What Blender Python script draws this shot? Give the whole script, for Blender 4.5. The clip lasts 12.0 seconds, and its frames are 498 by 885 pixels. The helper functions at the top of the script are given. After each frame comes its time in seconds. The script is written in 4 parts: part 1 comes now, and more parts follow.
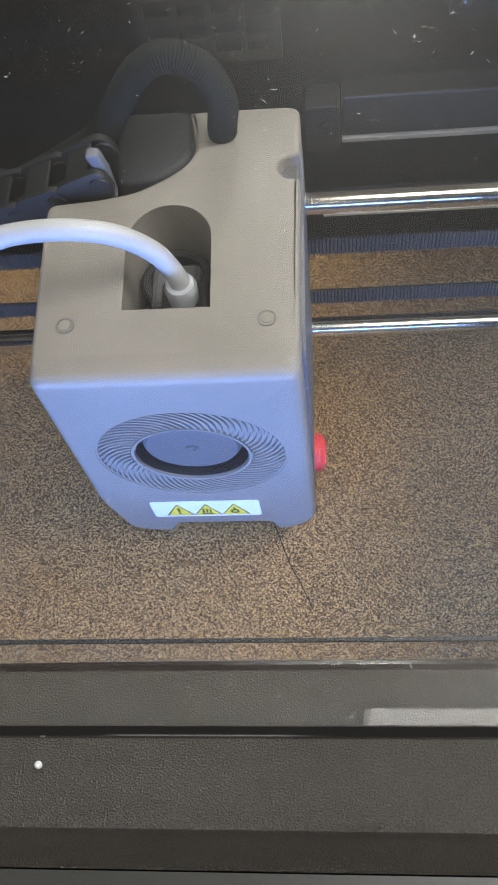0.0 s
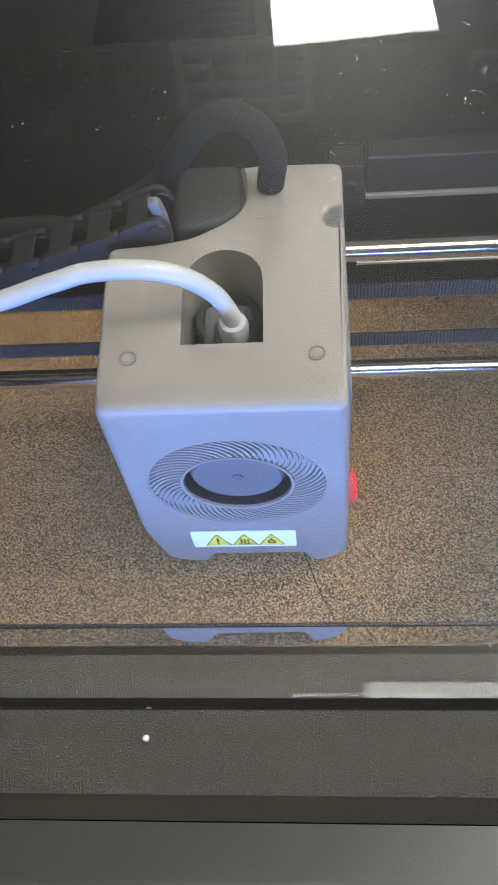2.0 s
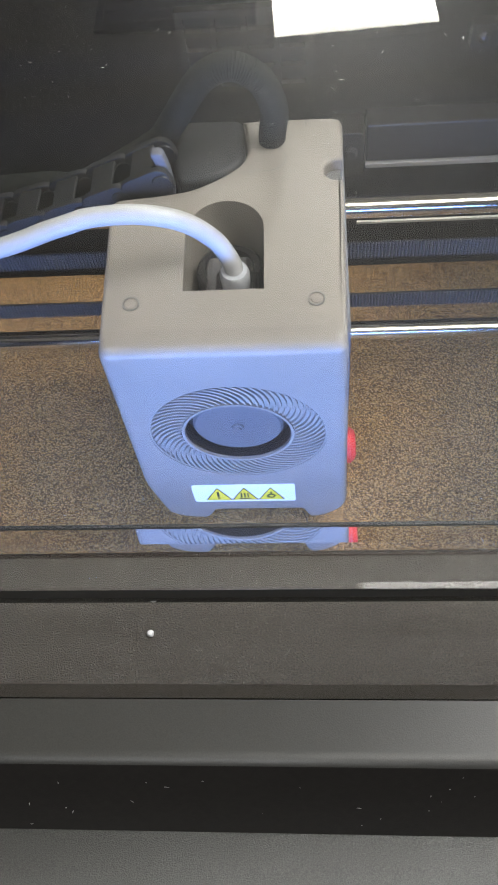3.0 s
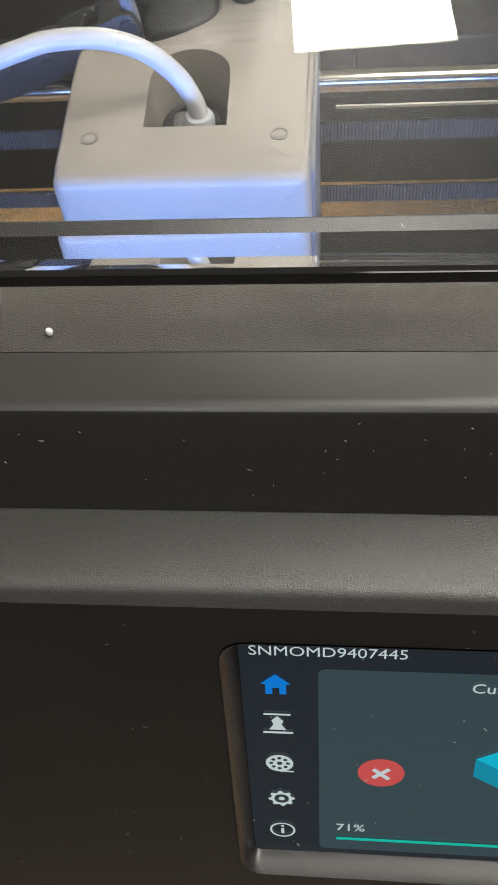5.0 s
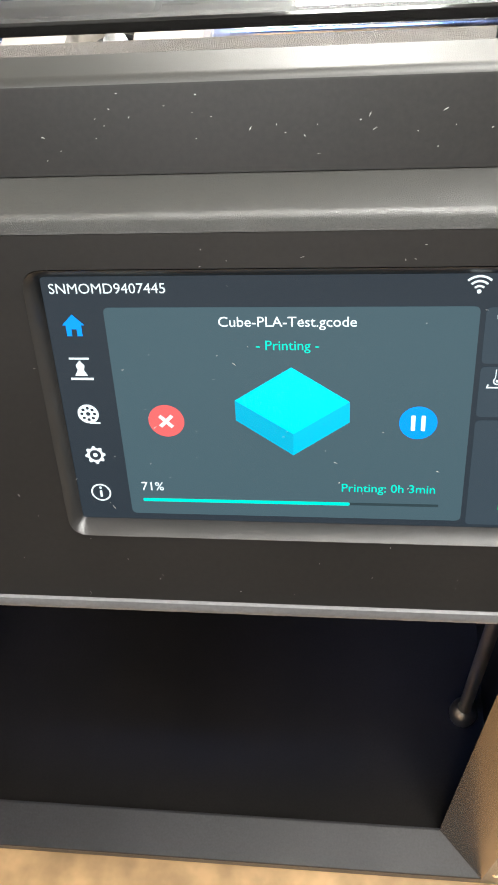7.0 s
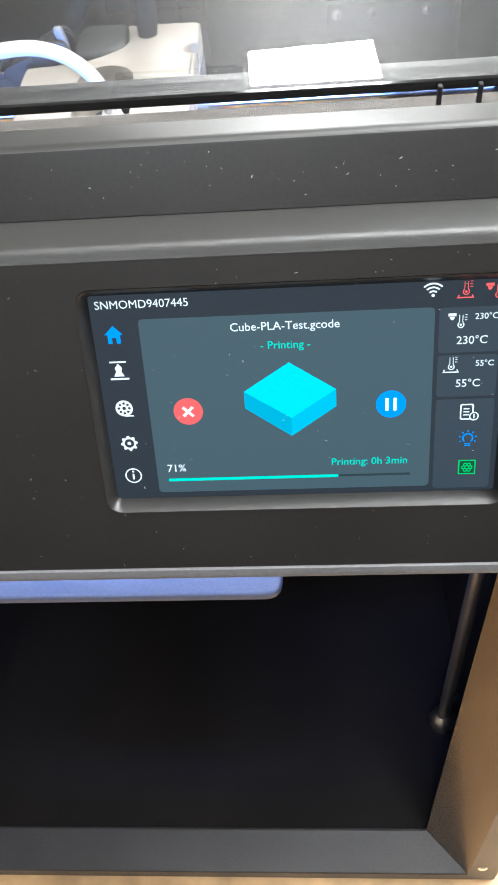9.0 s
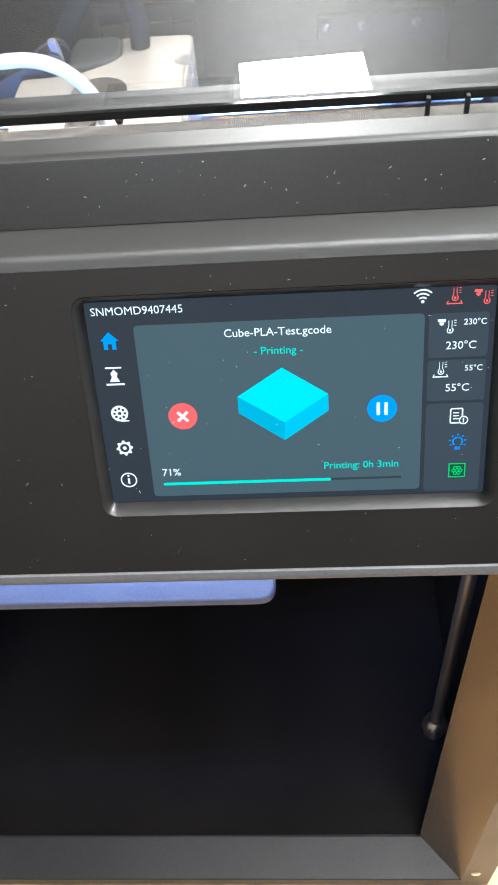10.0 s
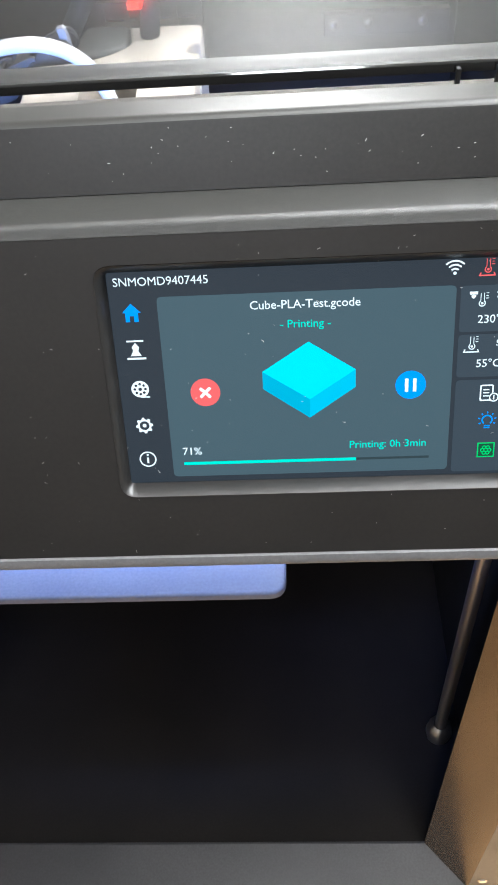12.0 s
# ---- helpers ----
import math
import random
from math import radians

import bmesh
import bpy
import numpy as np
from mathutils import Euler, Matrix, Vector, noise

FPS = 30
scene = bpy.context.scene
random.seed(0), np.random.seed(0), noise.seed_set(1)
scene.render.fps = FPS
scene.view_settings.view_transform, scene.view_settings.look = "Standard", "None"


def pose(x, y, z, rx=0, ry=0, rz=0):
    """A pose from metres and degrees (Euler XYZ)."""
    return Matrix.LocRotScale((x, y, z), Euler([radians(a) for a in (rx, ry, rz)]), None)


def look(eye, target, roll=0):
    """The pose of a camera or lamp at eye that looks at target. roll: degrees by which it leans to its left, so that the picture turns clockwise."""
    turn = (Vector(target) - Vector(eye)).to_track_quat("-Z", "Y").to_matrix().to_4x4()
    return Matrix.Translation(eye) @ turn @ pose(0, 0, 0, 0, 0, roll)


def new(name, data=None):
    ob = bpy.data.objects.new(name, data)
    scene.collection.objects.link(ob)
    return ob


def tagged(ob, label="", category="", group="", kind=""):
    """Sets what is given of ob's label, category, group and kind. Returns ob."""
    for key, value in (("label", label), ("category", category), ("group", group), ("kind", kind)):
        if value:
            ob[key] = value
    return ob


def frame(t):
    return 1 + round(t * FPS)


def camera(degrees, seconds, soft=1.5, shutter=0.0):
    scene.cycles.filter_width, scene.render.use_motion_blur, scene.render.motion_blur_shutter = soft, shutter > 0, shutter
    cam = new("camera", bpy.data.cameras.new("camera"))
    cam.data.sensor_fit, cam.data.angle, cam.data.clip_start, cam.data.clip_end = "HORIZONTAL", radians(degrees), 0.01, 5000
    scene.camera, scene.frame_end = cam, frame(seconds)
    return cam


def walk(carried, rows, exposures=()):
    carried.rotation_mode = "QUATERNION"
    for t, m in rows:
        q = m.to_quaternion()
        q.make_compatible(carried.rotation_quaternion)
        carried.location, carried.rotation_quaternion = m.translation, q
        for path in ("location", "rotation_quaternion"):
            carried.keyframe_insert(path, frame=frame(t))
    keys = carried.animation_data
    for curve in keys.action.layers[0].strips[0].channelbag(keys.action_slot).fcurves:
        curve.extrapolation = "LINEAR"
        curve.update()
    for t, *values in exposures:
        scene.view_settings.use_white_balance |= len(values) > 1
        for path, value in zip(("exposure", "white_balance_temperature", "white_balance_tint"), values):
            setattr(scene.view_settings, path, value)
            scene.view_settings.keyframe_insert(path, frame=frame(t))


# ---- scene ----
cam = camera(32.28, 12.0, soft=1.8)
PATH = [
    (0, pose(-0.0350, 0.0427, 0.1664, 25.45, 5.57, 0.82)),
    (0.5, pose(-0.0251, 0.0268, 0.1635, 27.03, 4.79, 1.66)),
    (1, pose(-0.0240, 0.0278, 0.1683, 27.89, 4.47, 1.22)),
    (1.5, pose(-0.0409, 0.0324, 0.1737, 28.62, 4.45, 0.45)),
    (2, pose(-0.0494, 0.0283, 0.1773, 29.29, 4.91, 1.14)),
    (2.5, pose(-0.0510, 0.0227, 0.1782, 28.94, 4.62, 0.83)),
    (4.5, pose(-0.0406, -0.0224, 0.1455, 30.52, 5.14, 4.01)),
    (5, pose(-0.0346, -0.0269, 0.1392, 31.15, 4.62, 3.31)),
    (5.3, pose(-0.0260, -0.0282, 0.1341, 31.53, 4.85, 3.40)),
    (5.5, pose(-0.0229, -0.0321, 0.1311, 32.21, 5.68, 5.26)),
    (6, pose(-0.0104, -0.0580, 0.1233, 33.97, 6.80, 7.44)),
    (6.5, pose(-0.0116, -0.0805, 0.1151, 34.49, 6.08, 6.48)),
    (7, pose(0.0092, -0.1011, 0.1315, 35.55, 4.99, 4.59)),
    (9, pose(0.0040, -0.1394, 0.1535, 39.31, 4.56, 1.53)),
    (9.5, pose(0.0064, -0.1425, 0.1551, 39.63, 4.45, 1.35)),
    (10, pose(0.0038, -0.1426, 0.1552, 39.93, 4.27, 1.05)),
    (10.5, pose(0.0039, -0.1432, 0.1556, 40.15, 4.07, 1.01)),
    (11, pose(0.0043, -0.1424, 0.1559, 40.33, 3.95, 0.86)),
    (11.5, pose(0.0050, -0.1426, 0.1630, 40.60, 3.73, 1.16)),
    (12, pose(-0.0054, -0.1458, 0.1453, 40.90, 3.53, 0.78)),
]
EXPOSURES = [(0.0, -1.14, 6150, 10), (2.7, -0.98, 6180, 10), (4.3, -0.88, 6450, 10), (5.5, -0.58, 6500, 10), (6.2, 0.05, 6420, 10), (6.5, 0.30, 6350, 10), (7.0, 0.52, 6300, 10), (9.0, 0.32, 5900, 10), (12.0, 0.32, 5900, 10)]
LED_POWER, PANEL_POWER, PANEL2_POWER, PANEL3_POWER, PANEL4_POWER = 2.0, 50.0, 10.0, 58.0, 22.0
LAMP_GLOW, SCREEN_POWER = 25.0, 1.12
LID_WEDGE, LID_WEDGE_REAR, LID_HAZE = 0.12, 0.27, 0.36
walk(cam, PATH, EXPOSURES)

# ---- light ----
world = bpy.data.worlds.new("world")
scene.world = world
world.use_nodes = True
world.node_tree.nodes["Background"].inputs[0].default_value = (0.9, 0.95, 1.0, 1)
world.node_tree.nodes["Background"].inputs[1].default_value = 0.03


def area_lamp(name, m, sx, sy, power, colour, spread=180):
    data = bpy.data.lights.new(name, "AREA")
    data.shape, data.size, data.size_y = "RECTANGLE", sx, sy
    data.energy, data.color = power, colour
    data.spread = radians(spread)
    ob = new(name, data)
    ob.matrix_world = m
    return ob


# the chamber's cool LED strip, tucked behind the foot of the front panel
area_lamp("chamber_led_light", look((-0.075, 0.014, -0.030), (-0.075, 0.150, -0.072)), 0.24, 0.022, LED_POWER, (0.22, 0.39, 1.0), 146)
# the office's ceiling panel
area_lamp("ceiling_panel_light", pose(0.045, 2.47, 1.395, 0, 0, 3.5), 0.43, 0.72, PANEL_POWER, (1.0, 0.96, 0.89))
area_lamp("ceiling_panel_light_above", pose(0.235, -0.43, 1.395), 0.43, 0.72, PANEL2_POWER, (1.0, 0.95, 0.86))
# unseen panel, added to brighten the rims towards the right
area_lamp("unseen_fill_light_beside", pose(0.82, 0.32, 1.395), 0.43, 0.72, PANEL3_POWER, (1.0, 0.97, 0.91))
# unseen panel, added to light the wall that the front panel reflects
area_lamp("unseen_fill_light_behind", pose(-0.35, -1.75, 1.395), 0.43, 0.72, PANEL4_POWER, (1.0, 0.98, 0.95))


# ---- materials ----
def material(name, colour, rough=0.5, metal=0.0, grain=0.0, grain_scale=900.0, bump=0.0, bump_scale=2500.0, stain=0.0, coat=0.0, spec=0.5, streak=1.0, emit=None, emit_power=1.0):
    mat = bpy.data.materials.new(name)
    mat.use_nodes = True
    nt = mat.node_tree
    b = nt.nodes["Principled BSDF"]
    b.inputs["Base Color"].default_value = (*colour, 1)
    b.inputs["Roughness"].default_value = rough
    b.inputs["Metallic"].default_value = metal
    b.inputs["Specular IOR Level"].default_value = spec
    b.inputs["Coat Weight"].default_value = coat
    b.inputs["Coat Roughness"].default_value = 0.1
    if emit:
        b.inputs["Emission Color"].default_value = (*emit, 1)
        b.inputs["Emission Strength"].default_value = emit_power
    tc = nt.nodes.new("ShaderNodeTexCoord")

    def tex(scale, detail=3):
        n = nt.nodes.new("ShaderNodeTexNoise")
        n.inputs["Scale"].default_value, n.inputs["Detail"].default_value = scale, detail
        nt.links.new(tc.outputs["Object"], n.inputs["Vector"])
        return n
    if grain or stain:
        mul = None
        for amount, scale in ((grain, grain_scale), (stain, 18.0)):
            if not amount:
                continue
            n = tex(scale)
            r = nt.nodes.new("ShaderNodeMapRange")
            r.inputs[1].default_value, r.inputs[2].default_value = 0.3, 0.7
            r.inputs[3].default_value, r.inputs[4].default_value = 1 - amount, 1 + amount
            nt.links.new(n.outputs["Fac"], r.inputs[0])
            if mul is None:
                mul = r.outputs[0]
            else:
                m = nt.nodes.new("ShaderNodeMath")
                m.operation = "MULTIPLY"
                nt.links.new(mul, m.inputs[0])
                nt.links.new(r.outputs[0], m.inputs[1])
                mul = m.outputs[0]
        mix = nt.nodes.new("ShaderNodeVectorMath")
        mix.operation = "SCALE"
        mix.inputs[0].default_value = colour
        nt.links.new(mul, mix.inputs["Scale"])
        nt.links.new(mix.outputs[0], b.inputs["Base Color"])
        rr = nt.nodes.new("ShaderNodeMapRange")
        rr.inputs[3].default_value, rr.inputs[4].default_value = max(0.02, rough - 0.06), min(1, rough + 0.06)
        nt.links.new(tex(35.0).outputs["Fac"], rr.inputs[0])
        nt.links.new(rr.outputs[0], b.inputs["Roughness"])
    if bump:
        bp = nt.nodes.new("ShaderNodeBump")
        bp.inputs["Strength"].default_value, bp.inputs["Distance"].default_value = bump, 0.0004
        relief = tex(bump_scale, 2)
        if streak != 1.0:
            mp = nt.nodes.new("ShaderNodeMapping")
            mp.inputs["Scale"].default_value = (1.0, streak, streak)
            nt.links.new(tc.outputs["Object"], mp.inputs["Vector"])
            nt.links.new(mp.outputs[0], relief.inputs["Vector"])
        nt.links.new(relief.outputs["Fac"], bp.inputs["Height"])
        nt.links.new(bp.outputs[0], b.inputs["Normal"])
    return mat


def glass(name, tint, ior=1.47):
    mat = bpy.data.materials.new(name)
    mat.use_nodes = True
    b = mat.node_tree.nodes["Principled BSDF"]
    b.inputs["Base Color"].default_value = (*tint, 1)
    b.inputs["Roughness"].default_value = 0.0
    b.inputs["Transmission Weight"].default_value = 1.0
    b.inputs["IOR"].default_value = ior
    b.inputs["Coat Weight"].default_value = LID_HAZE
    b.inputs["Coat Roughness"].default_value = 0.38
    return mat


def pei():
    """Gold-brown textured spring steel: a field of tiny bright and dark grains."""
    mat = material("textured_gold_sheet", (0.27, 0.165, 0.07), rough=0.40, metal=0.65)
    nt = mat.node_tree
    b = nt.nodes["Principled BSDF"]
    tc = nt.nodes.new("ShaderNodeTexCoord")
    vor = nt.nodes.new("ShaderNodeTexVoronoi")
    vor.inputs["Scale"].default_value = 2500
    n = nt.nodes.new("ShaderNodeTexNoise")
    n.inputs["Scale"].default_value, n.inputs["Detail"].default_value = 2200, 5
    n.inputs["Roughness"].default_value = 0.7
    for k in (vor, n):
        nt.links.new(tc.outputs["Object"], k.inputs["Vector"])
    split = nt.nodes.new("ShaderNodeSeparateColor")
    nt.links.new(vor.outputs["Color"], split.inputs[0])
    both = nt.nodes.new("ShaderNodeMix")
    both.inputs[0].default_value = 0.45
    nt.links.new(split.outputs[0], both.inputs[2])
    nt.links.new(n.outputs["Fac"], both.inputs[3])
    ramp = nt.nodes.new("ShaderNodeValToRGB")
    ramp.color_ramp.elements[0].position, ramp.color_ramp.elements[0].color = 0.27, (0.105, 0.054, 0.016, 1)
    ramp.color_ramp.elements[1].position, ramp.color_ramp.elements[1].color = 0.70, (1.0, 0.62, 0.25, 1)
    mid = ramp.color_ramp.elements.new(0.52)
    mid.color = (0.40, 0.20, 0.062, 1)
    nt.links.new(both.outputs[0], ramp.inputs[0])
    nt.links.new(ramp.outputs[0], b.inputs["Base Color"])
    bp = nt.nodes.new("ShaderNodeBump")
    bp.inputs["Strength"].default_value, bp.inputs["Distance"].default_value = 0.9, 0.0006
    nt.links.new(vor.outputs["Distance"], bp.inputs["Height"])
    nt.links.new(bp.outputs[0], b.inputs["Normal"])
    return mat


WALLTOP = material("dark_brown_gloss_plastic", (0.022, 0.0155, 0.012), rough=0.16, grain=0.15, stain=0.3)
PALE = material("pale_worn_metal", (0.62, 0.59, 0.52), rough=0.38, metal=0.2, grain=0.08, stain=0.1)
ROD = material("dull_steel_rod", (0.70, 0.65, 0.60), rough=0.34, metal=1.0, grain=0.06)
DOME = material("dull_steel_dome", (0.30, 0.30, 0.32), rough=0.2, metal=1.0)
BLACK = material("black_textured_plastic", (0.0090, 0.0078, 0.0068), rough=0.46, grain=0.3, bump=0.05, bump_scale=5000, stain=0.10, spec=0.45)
# paler version of the black plastic, for faces that catch the ceiling light
SATIN = material("lit_satin_plastic", (0.030, 0.030, 0.027), rough=0.40, grain=0.3, grain_scale=5000, bump=0.10, bump_scale=5000, stain=0.10, spec=0.9)
RIM = material("black_grained_plastic", (0.030, 0.024, 0.017), rough=0.38, grain=0.9, grain_scale=3600, bump=1.0, bump_scale=3600, stain=0.15, spec=0.95)
BEZEL = material("black_bezel_plastic", (0.018, 0.017, 0.016), rough=0.36, grain=0.3, grain_scale=5000, bump=0.15, bump_scale=5000, stain=0.1, spec=0.7)
PANEL = material("black_satin_panel", (0.0140, 0.0122, 0.0106), rough=0.36, grain=0.15, bump=0.05, bump_scale=4500, stain=0.15, spec=0.65)
LIP = material("lit_lip_plastic", (0.155, 0.155, 0.158), rough=0.4, grain=0.1, bump=0.2, stain=0.1)
GRAINY = material("black_leather_grain_plastic", (0.046, 0.046, 0.042), rough=0.36, grain=0.6, grain_scale=5500, bump=0.38, bump_scale=5500, stain=0.08, spec=1.0)
# dark plastic tinted golden-brown to strengthen the desk's reflection
JAMB = material("desk_sheen_frame_plastic", (0.17, 0.120, 0.076), rough=0.20, metal=0.7, grain=0.02, stain=0.12)
TRIM = material("grey_blue_trim", (0.12, 0.125, 0.145), rough=0.45, grain=0.1, stain=0.1)
GLOSS = material("black_gloss_plastic", (0.012, 0.012, 0.012), rough=0.08, stain=0.1)
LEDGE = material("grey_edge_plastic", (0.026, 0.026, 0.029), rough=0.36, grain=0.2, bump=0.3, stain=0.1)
INNER = material("dark_grey_inner_panel", (0.0085, 0.0068, 0.0060), rough=0.5, grain=0.2, bump=0.2, stain=0.25, spec=0.2)
INNER2 = material("dark_brown_inner_rail", (0.034, 0.031, 0.027), rough=0.45, grain=0.2, stain=0.2)
SHELL = material("light_grey_head_shell", (0.222, 0.199, 0.172), rough=0.46, grain=0.05, bump=0.12, stain=0.06)
FANGREY = material("grey_fan_hub", (0.105, 0.103, 0.103), rough=0.5, grain=0.06, bump=0.1)
DARK = material("black_rubber", (0.012, 0.012, 0.013), rough=0.6, grain=0.2)
BELT = material("black_rubber_belt", (0.012, 0.012, 0.013), rough=0.5, grain=0.2)
# paler than the belt, so that the teeth stand out from it
TEETH = material("pale_belt_teeth", (0.075, 0.074, 0.075), rough=0.5, grain=0.3, stain=0.2)
CHAIN = material("black_chain_plastic", (0.013, 0.013, 0.013), rough=0.5, grain=0.2)
STEEL = material("polished_steel", (0.80, 0.77, 0.71), rough=0.13, metal=1.0, grain=0.04)
TUBE = material("white_tube_plastic", (0.40, 0.40, 0.395), rough=0.33, stain=0.05)
RED = material("red_plastic", (0.62, 0.05, 0.05), rough=0.45, stain=0.1)
WHITE = material("white_label", (0.78, 0.79, 0.80), rough=0.4, stain=0.05)
YELLOW = material("yellow_print", (0.80, 0.62, 0.04), rough=0.45, stain=0.05)
INK = material("black_print", (0.02, 0.02, 0.02), rough=0.5)
BEDGREY = material("grey_bed_trim", (0.42, 0.43, 0.45), rough=0.45, grain=0.1, stain=0.1)
DUST = material("white_dust", (0.75, 0.74, 0.70), rough=0.8)
WOOD = material("light_wood_desk", (0.58, 0.37, 0.18), rough=0.45, grain=0.2, grain_scale=60, stain=0.3)
PAINT = material("white_wall_paint", (0.66, 0.66, 0.64), rough=0.8, grain=0.04, grain_scale=200, stain=0.08)
DIM = material("grey_wall_paint", (0.46, 0.45, 0.44), rough=0.8, grain=0.05, grain_scale=200, stain=0.08)
CHARCOAL = material("reflection_darkening_panel", (0.030, 0.030, 0.031), rough=0.6, grain=0.1, grain_scale=200, stain=0.1)
TILE = material("white_ceiling_paint", (0.82, 0.81, 0.78), rough=0.85, grain=0.08, grain_scale=300, stain=0.06)
CARPET = material("grey_carpet", (0.14, 0.137, 0.132), rough=0.95, grain=0.3, grain_scale=400, stain=0.2)
LAMP = material("lamp_diffuser", (0.9, 0.9, 0.9), rough=0.5, emit=(1.0, 0.95, 0.80), emit_power=LAMP_GLOW)
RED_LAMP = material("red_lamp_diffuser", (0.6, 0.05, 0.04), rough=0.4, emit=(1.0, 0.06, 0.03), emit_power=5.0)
LAMP_SOFT = material("lamp_diffuser_soft", (0.9, 0.9, 0.9), rough=0.5, emit=(1.0, 0.96, 0.88), emit_power=4.0)
GLASS = glass("smoked_clear_acrylic", (0.86, 0.87, 0.86))
PEI = pei()
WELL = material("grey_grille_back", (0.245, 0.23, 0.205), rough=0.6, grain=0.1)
HOSE = material("matt_black_sleeve", (0.008, 0.009, 0.0075), rough=0.8, grain=0.3, grain_scale=2500, bump=0.5, bump_scale=2500, spec=0.2)


# ---- mesh helpers ----
def finish(bm, name, mat, parent=None, label="", smooth=False):
    bmesh.ops.recalc_face_normals(bm, faces=bm.faces)
    me = bpy.data.meshes.new(name)
    bm.to_mesh(me)
    bm.free()
    if smooth:
        for p in me.polygons:
            p.use_smooth = True
        me.set_sharp_from_angle(angle=radians(40))
    me.materials.append(mat)
    ob = new(name, me)
    if parent:
        ob.parent = parent
    return tagged(ob, label)


def part(name, bm, mat, parent, label="", smooth=False):
    return finish(bm, name, mat, parent, label, smooth)


def thing(name, label, category, group="", kind=""):
    return tagged(new(name), label, category, group, kind)


def box(lo, hi, bevel=0.0, seg=2):
    bm = bmesh.new()
    bmesh.ops.create_cube(bm, size=1)
    for v in bm.verts:
        v.co = Vector([lo[k] + (hi[k] - lo[k]) * (v.co[k] + 0.5) for k in range(3)])
    if bevel:
        bmesh.ops.bevel(bm, geom=bm.edges[:], offset=bevel, segments=seg, affect="EDGES", profile=0.5)
    return bm


def rounded(pts, r, seg=5):
    """A 2D outline with its corners rounded by r (one radius, or one per corner)."""
    out, n = [], len(pts)
    for i in range(n):
        p, a, b = Vector(pts[i]), Vector(pts[i - 1]), Vector(pts[(i + 1) % n])
        q = r[i] if isinstance(r, (list, tuple)) else r
        da, db = (a - p), (b - p)
        q = min(q, da.length * 0.49, db.length * 0.49)
        if q <= 1e-6:
            out.append(p)
            continue
        s, e = p + da.normalized() * q, p + db.normalized() * q
        for k in range(seg + 1):
            t = k / seg
            out.append(s * (1 - t) ** 2 + p * 2 * t * (1 - t) + e * t * t)
    return out


def circle(cx, cy, r, n=32):
    return [Vector((cx + r * math.cos(2 * math.pi * k / n), cy + r * math.sin(2 * math.pi * k / n))) for k in range(n)]


def plate(outline, holes, put, d0, d1, soft=0.0):
    """A plate cut to a 2D outline with holes, between depths d0 and d1; put(u, v, d) gives the place. soft rounds the rim at d0."""
    bm = bmesh.new()

    def ring(pts, d):
        vs = [bm.verts.new(put(p[0], p[1], d)) for p in pts]
        return vs, [bm.edges.new((vs[k], vs[(k + 1) % len(vs)])) for k in range(len(vs))]

    def inset(pts, a):
        n = len(pts)
        area = sum(pts[k][0] * pts[(k + 1) % n][1] - pts[(k + 1) % n][0] * pts[k][1] for k in range(n))
        sgn = 1 if area > 0 else -1
        res = []
        for k in range(n):
            t = Vector(pts[(k + 1) % n]) - Vector(pts[k - 1])
            t.normalize()
            res.append(Vector(pts[k]) + Vector((-t.y, t.x)) * a * sgn)
        return res
    sgn = 1 if d1 > d0 else -1
    layers = [(inset(outline, soft * (1 - math.sin(a))) if soft else outline, d0 + sgn * soft * (1 - math.cos(a))) for a in (0, 0.52, 1.05, 1.5708)] if soft else [(outline, d0)]
    layers.append((outline, d1))
    rings = [ring(p, d) for p, d in layers]
    hole_rings = [(ring(h, d0), ring(h, d1)) for h in holes]
    for a, b in list(zip(rings, rings[1:])) + hole_rings:
        n = len(a[0])
        for k in range(n):
            bm.faces.new((a[0][k], a[0][(k + 1) % n], b[0][(k + 1) % n], b[0][k]))
    bmesh.ops.triangle_fill(bm, use_beauty=True, edges=rings[0][1] + [e for h in hole_rings for e in h[0][1]])
    bmesh.ops.triangle_fill(bm, use_beauty=True, edges=rings[-1][1] + [e for h in hole_rings for e in h[1][1]])
    return bm


def tube(points, r, n=12, ridge=0.0, steps=8):
    """A round bar swept along a smooth line through the points; ridge makes it ribbed."""
    pts = [Vector(p) for p in points]
    line = []
    for i in range(len(pts) - 1):
        p0, p1, p2, p3 = pts[max(i - 1, 0)], pts[i], pts[i + 1], pts[min(i + 2, len(pts) - 1)]
        for k in range(steps):
            t = k / steps
            line.append(0.5 * (2 * p1 + (p2 - p0) * t + (2 * p0 - 5 * p1 + 4 * p2 - p3) * t * t + (3 * p1 - p0 - 3 * p2 + p3) * t ** 3))
    line.append(pts[-1])
    bm = bmesh.new()
    rings = []
    side = None
    for i, p in enumerate(line):
        d = (line[min(i + 1, len(line) - 1)] - line[max(i - 1, 0)]).normalized()
        side = (d.orthogonal() if side is None else side - d * side.dot(d)).normalized()
        up = d.cross(side)
        q = r * (1 + ridge * (i % 2))
        rings.append([bm.verts.new(p + (side * math.cos(2 * math.pi * k / n) + up * math.sin(2 * math.pi * k / n)) * q) for k in range(n)])
    for a, b in zip(rings, rings[1:]):
        for k in range(n):
            bm.faces.new((a[k], a[(k + 1) % n], b[(k + 1) % n], b[k]))
    bm.faces.new(rings[0])
    bm.faces.new(rings[-1])
    return bm


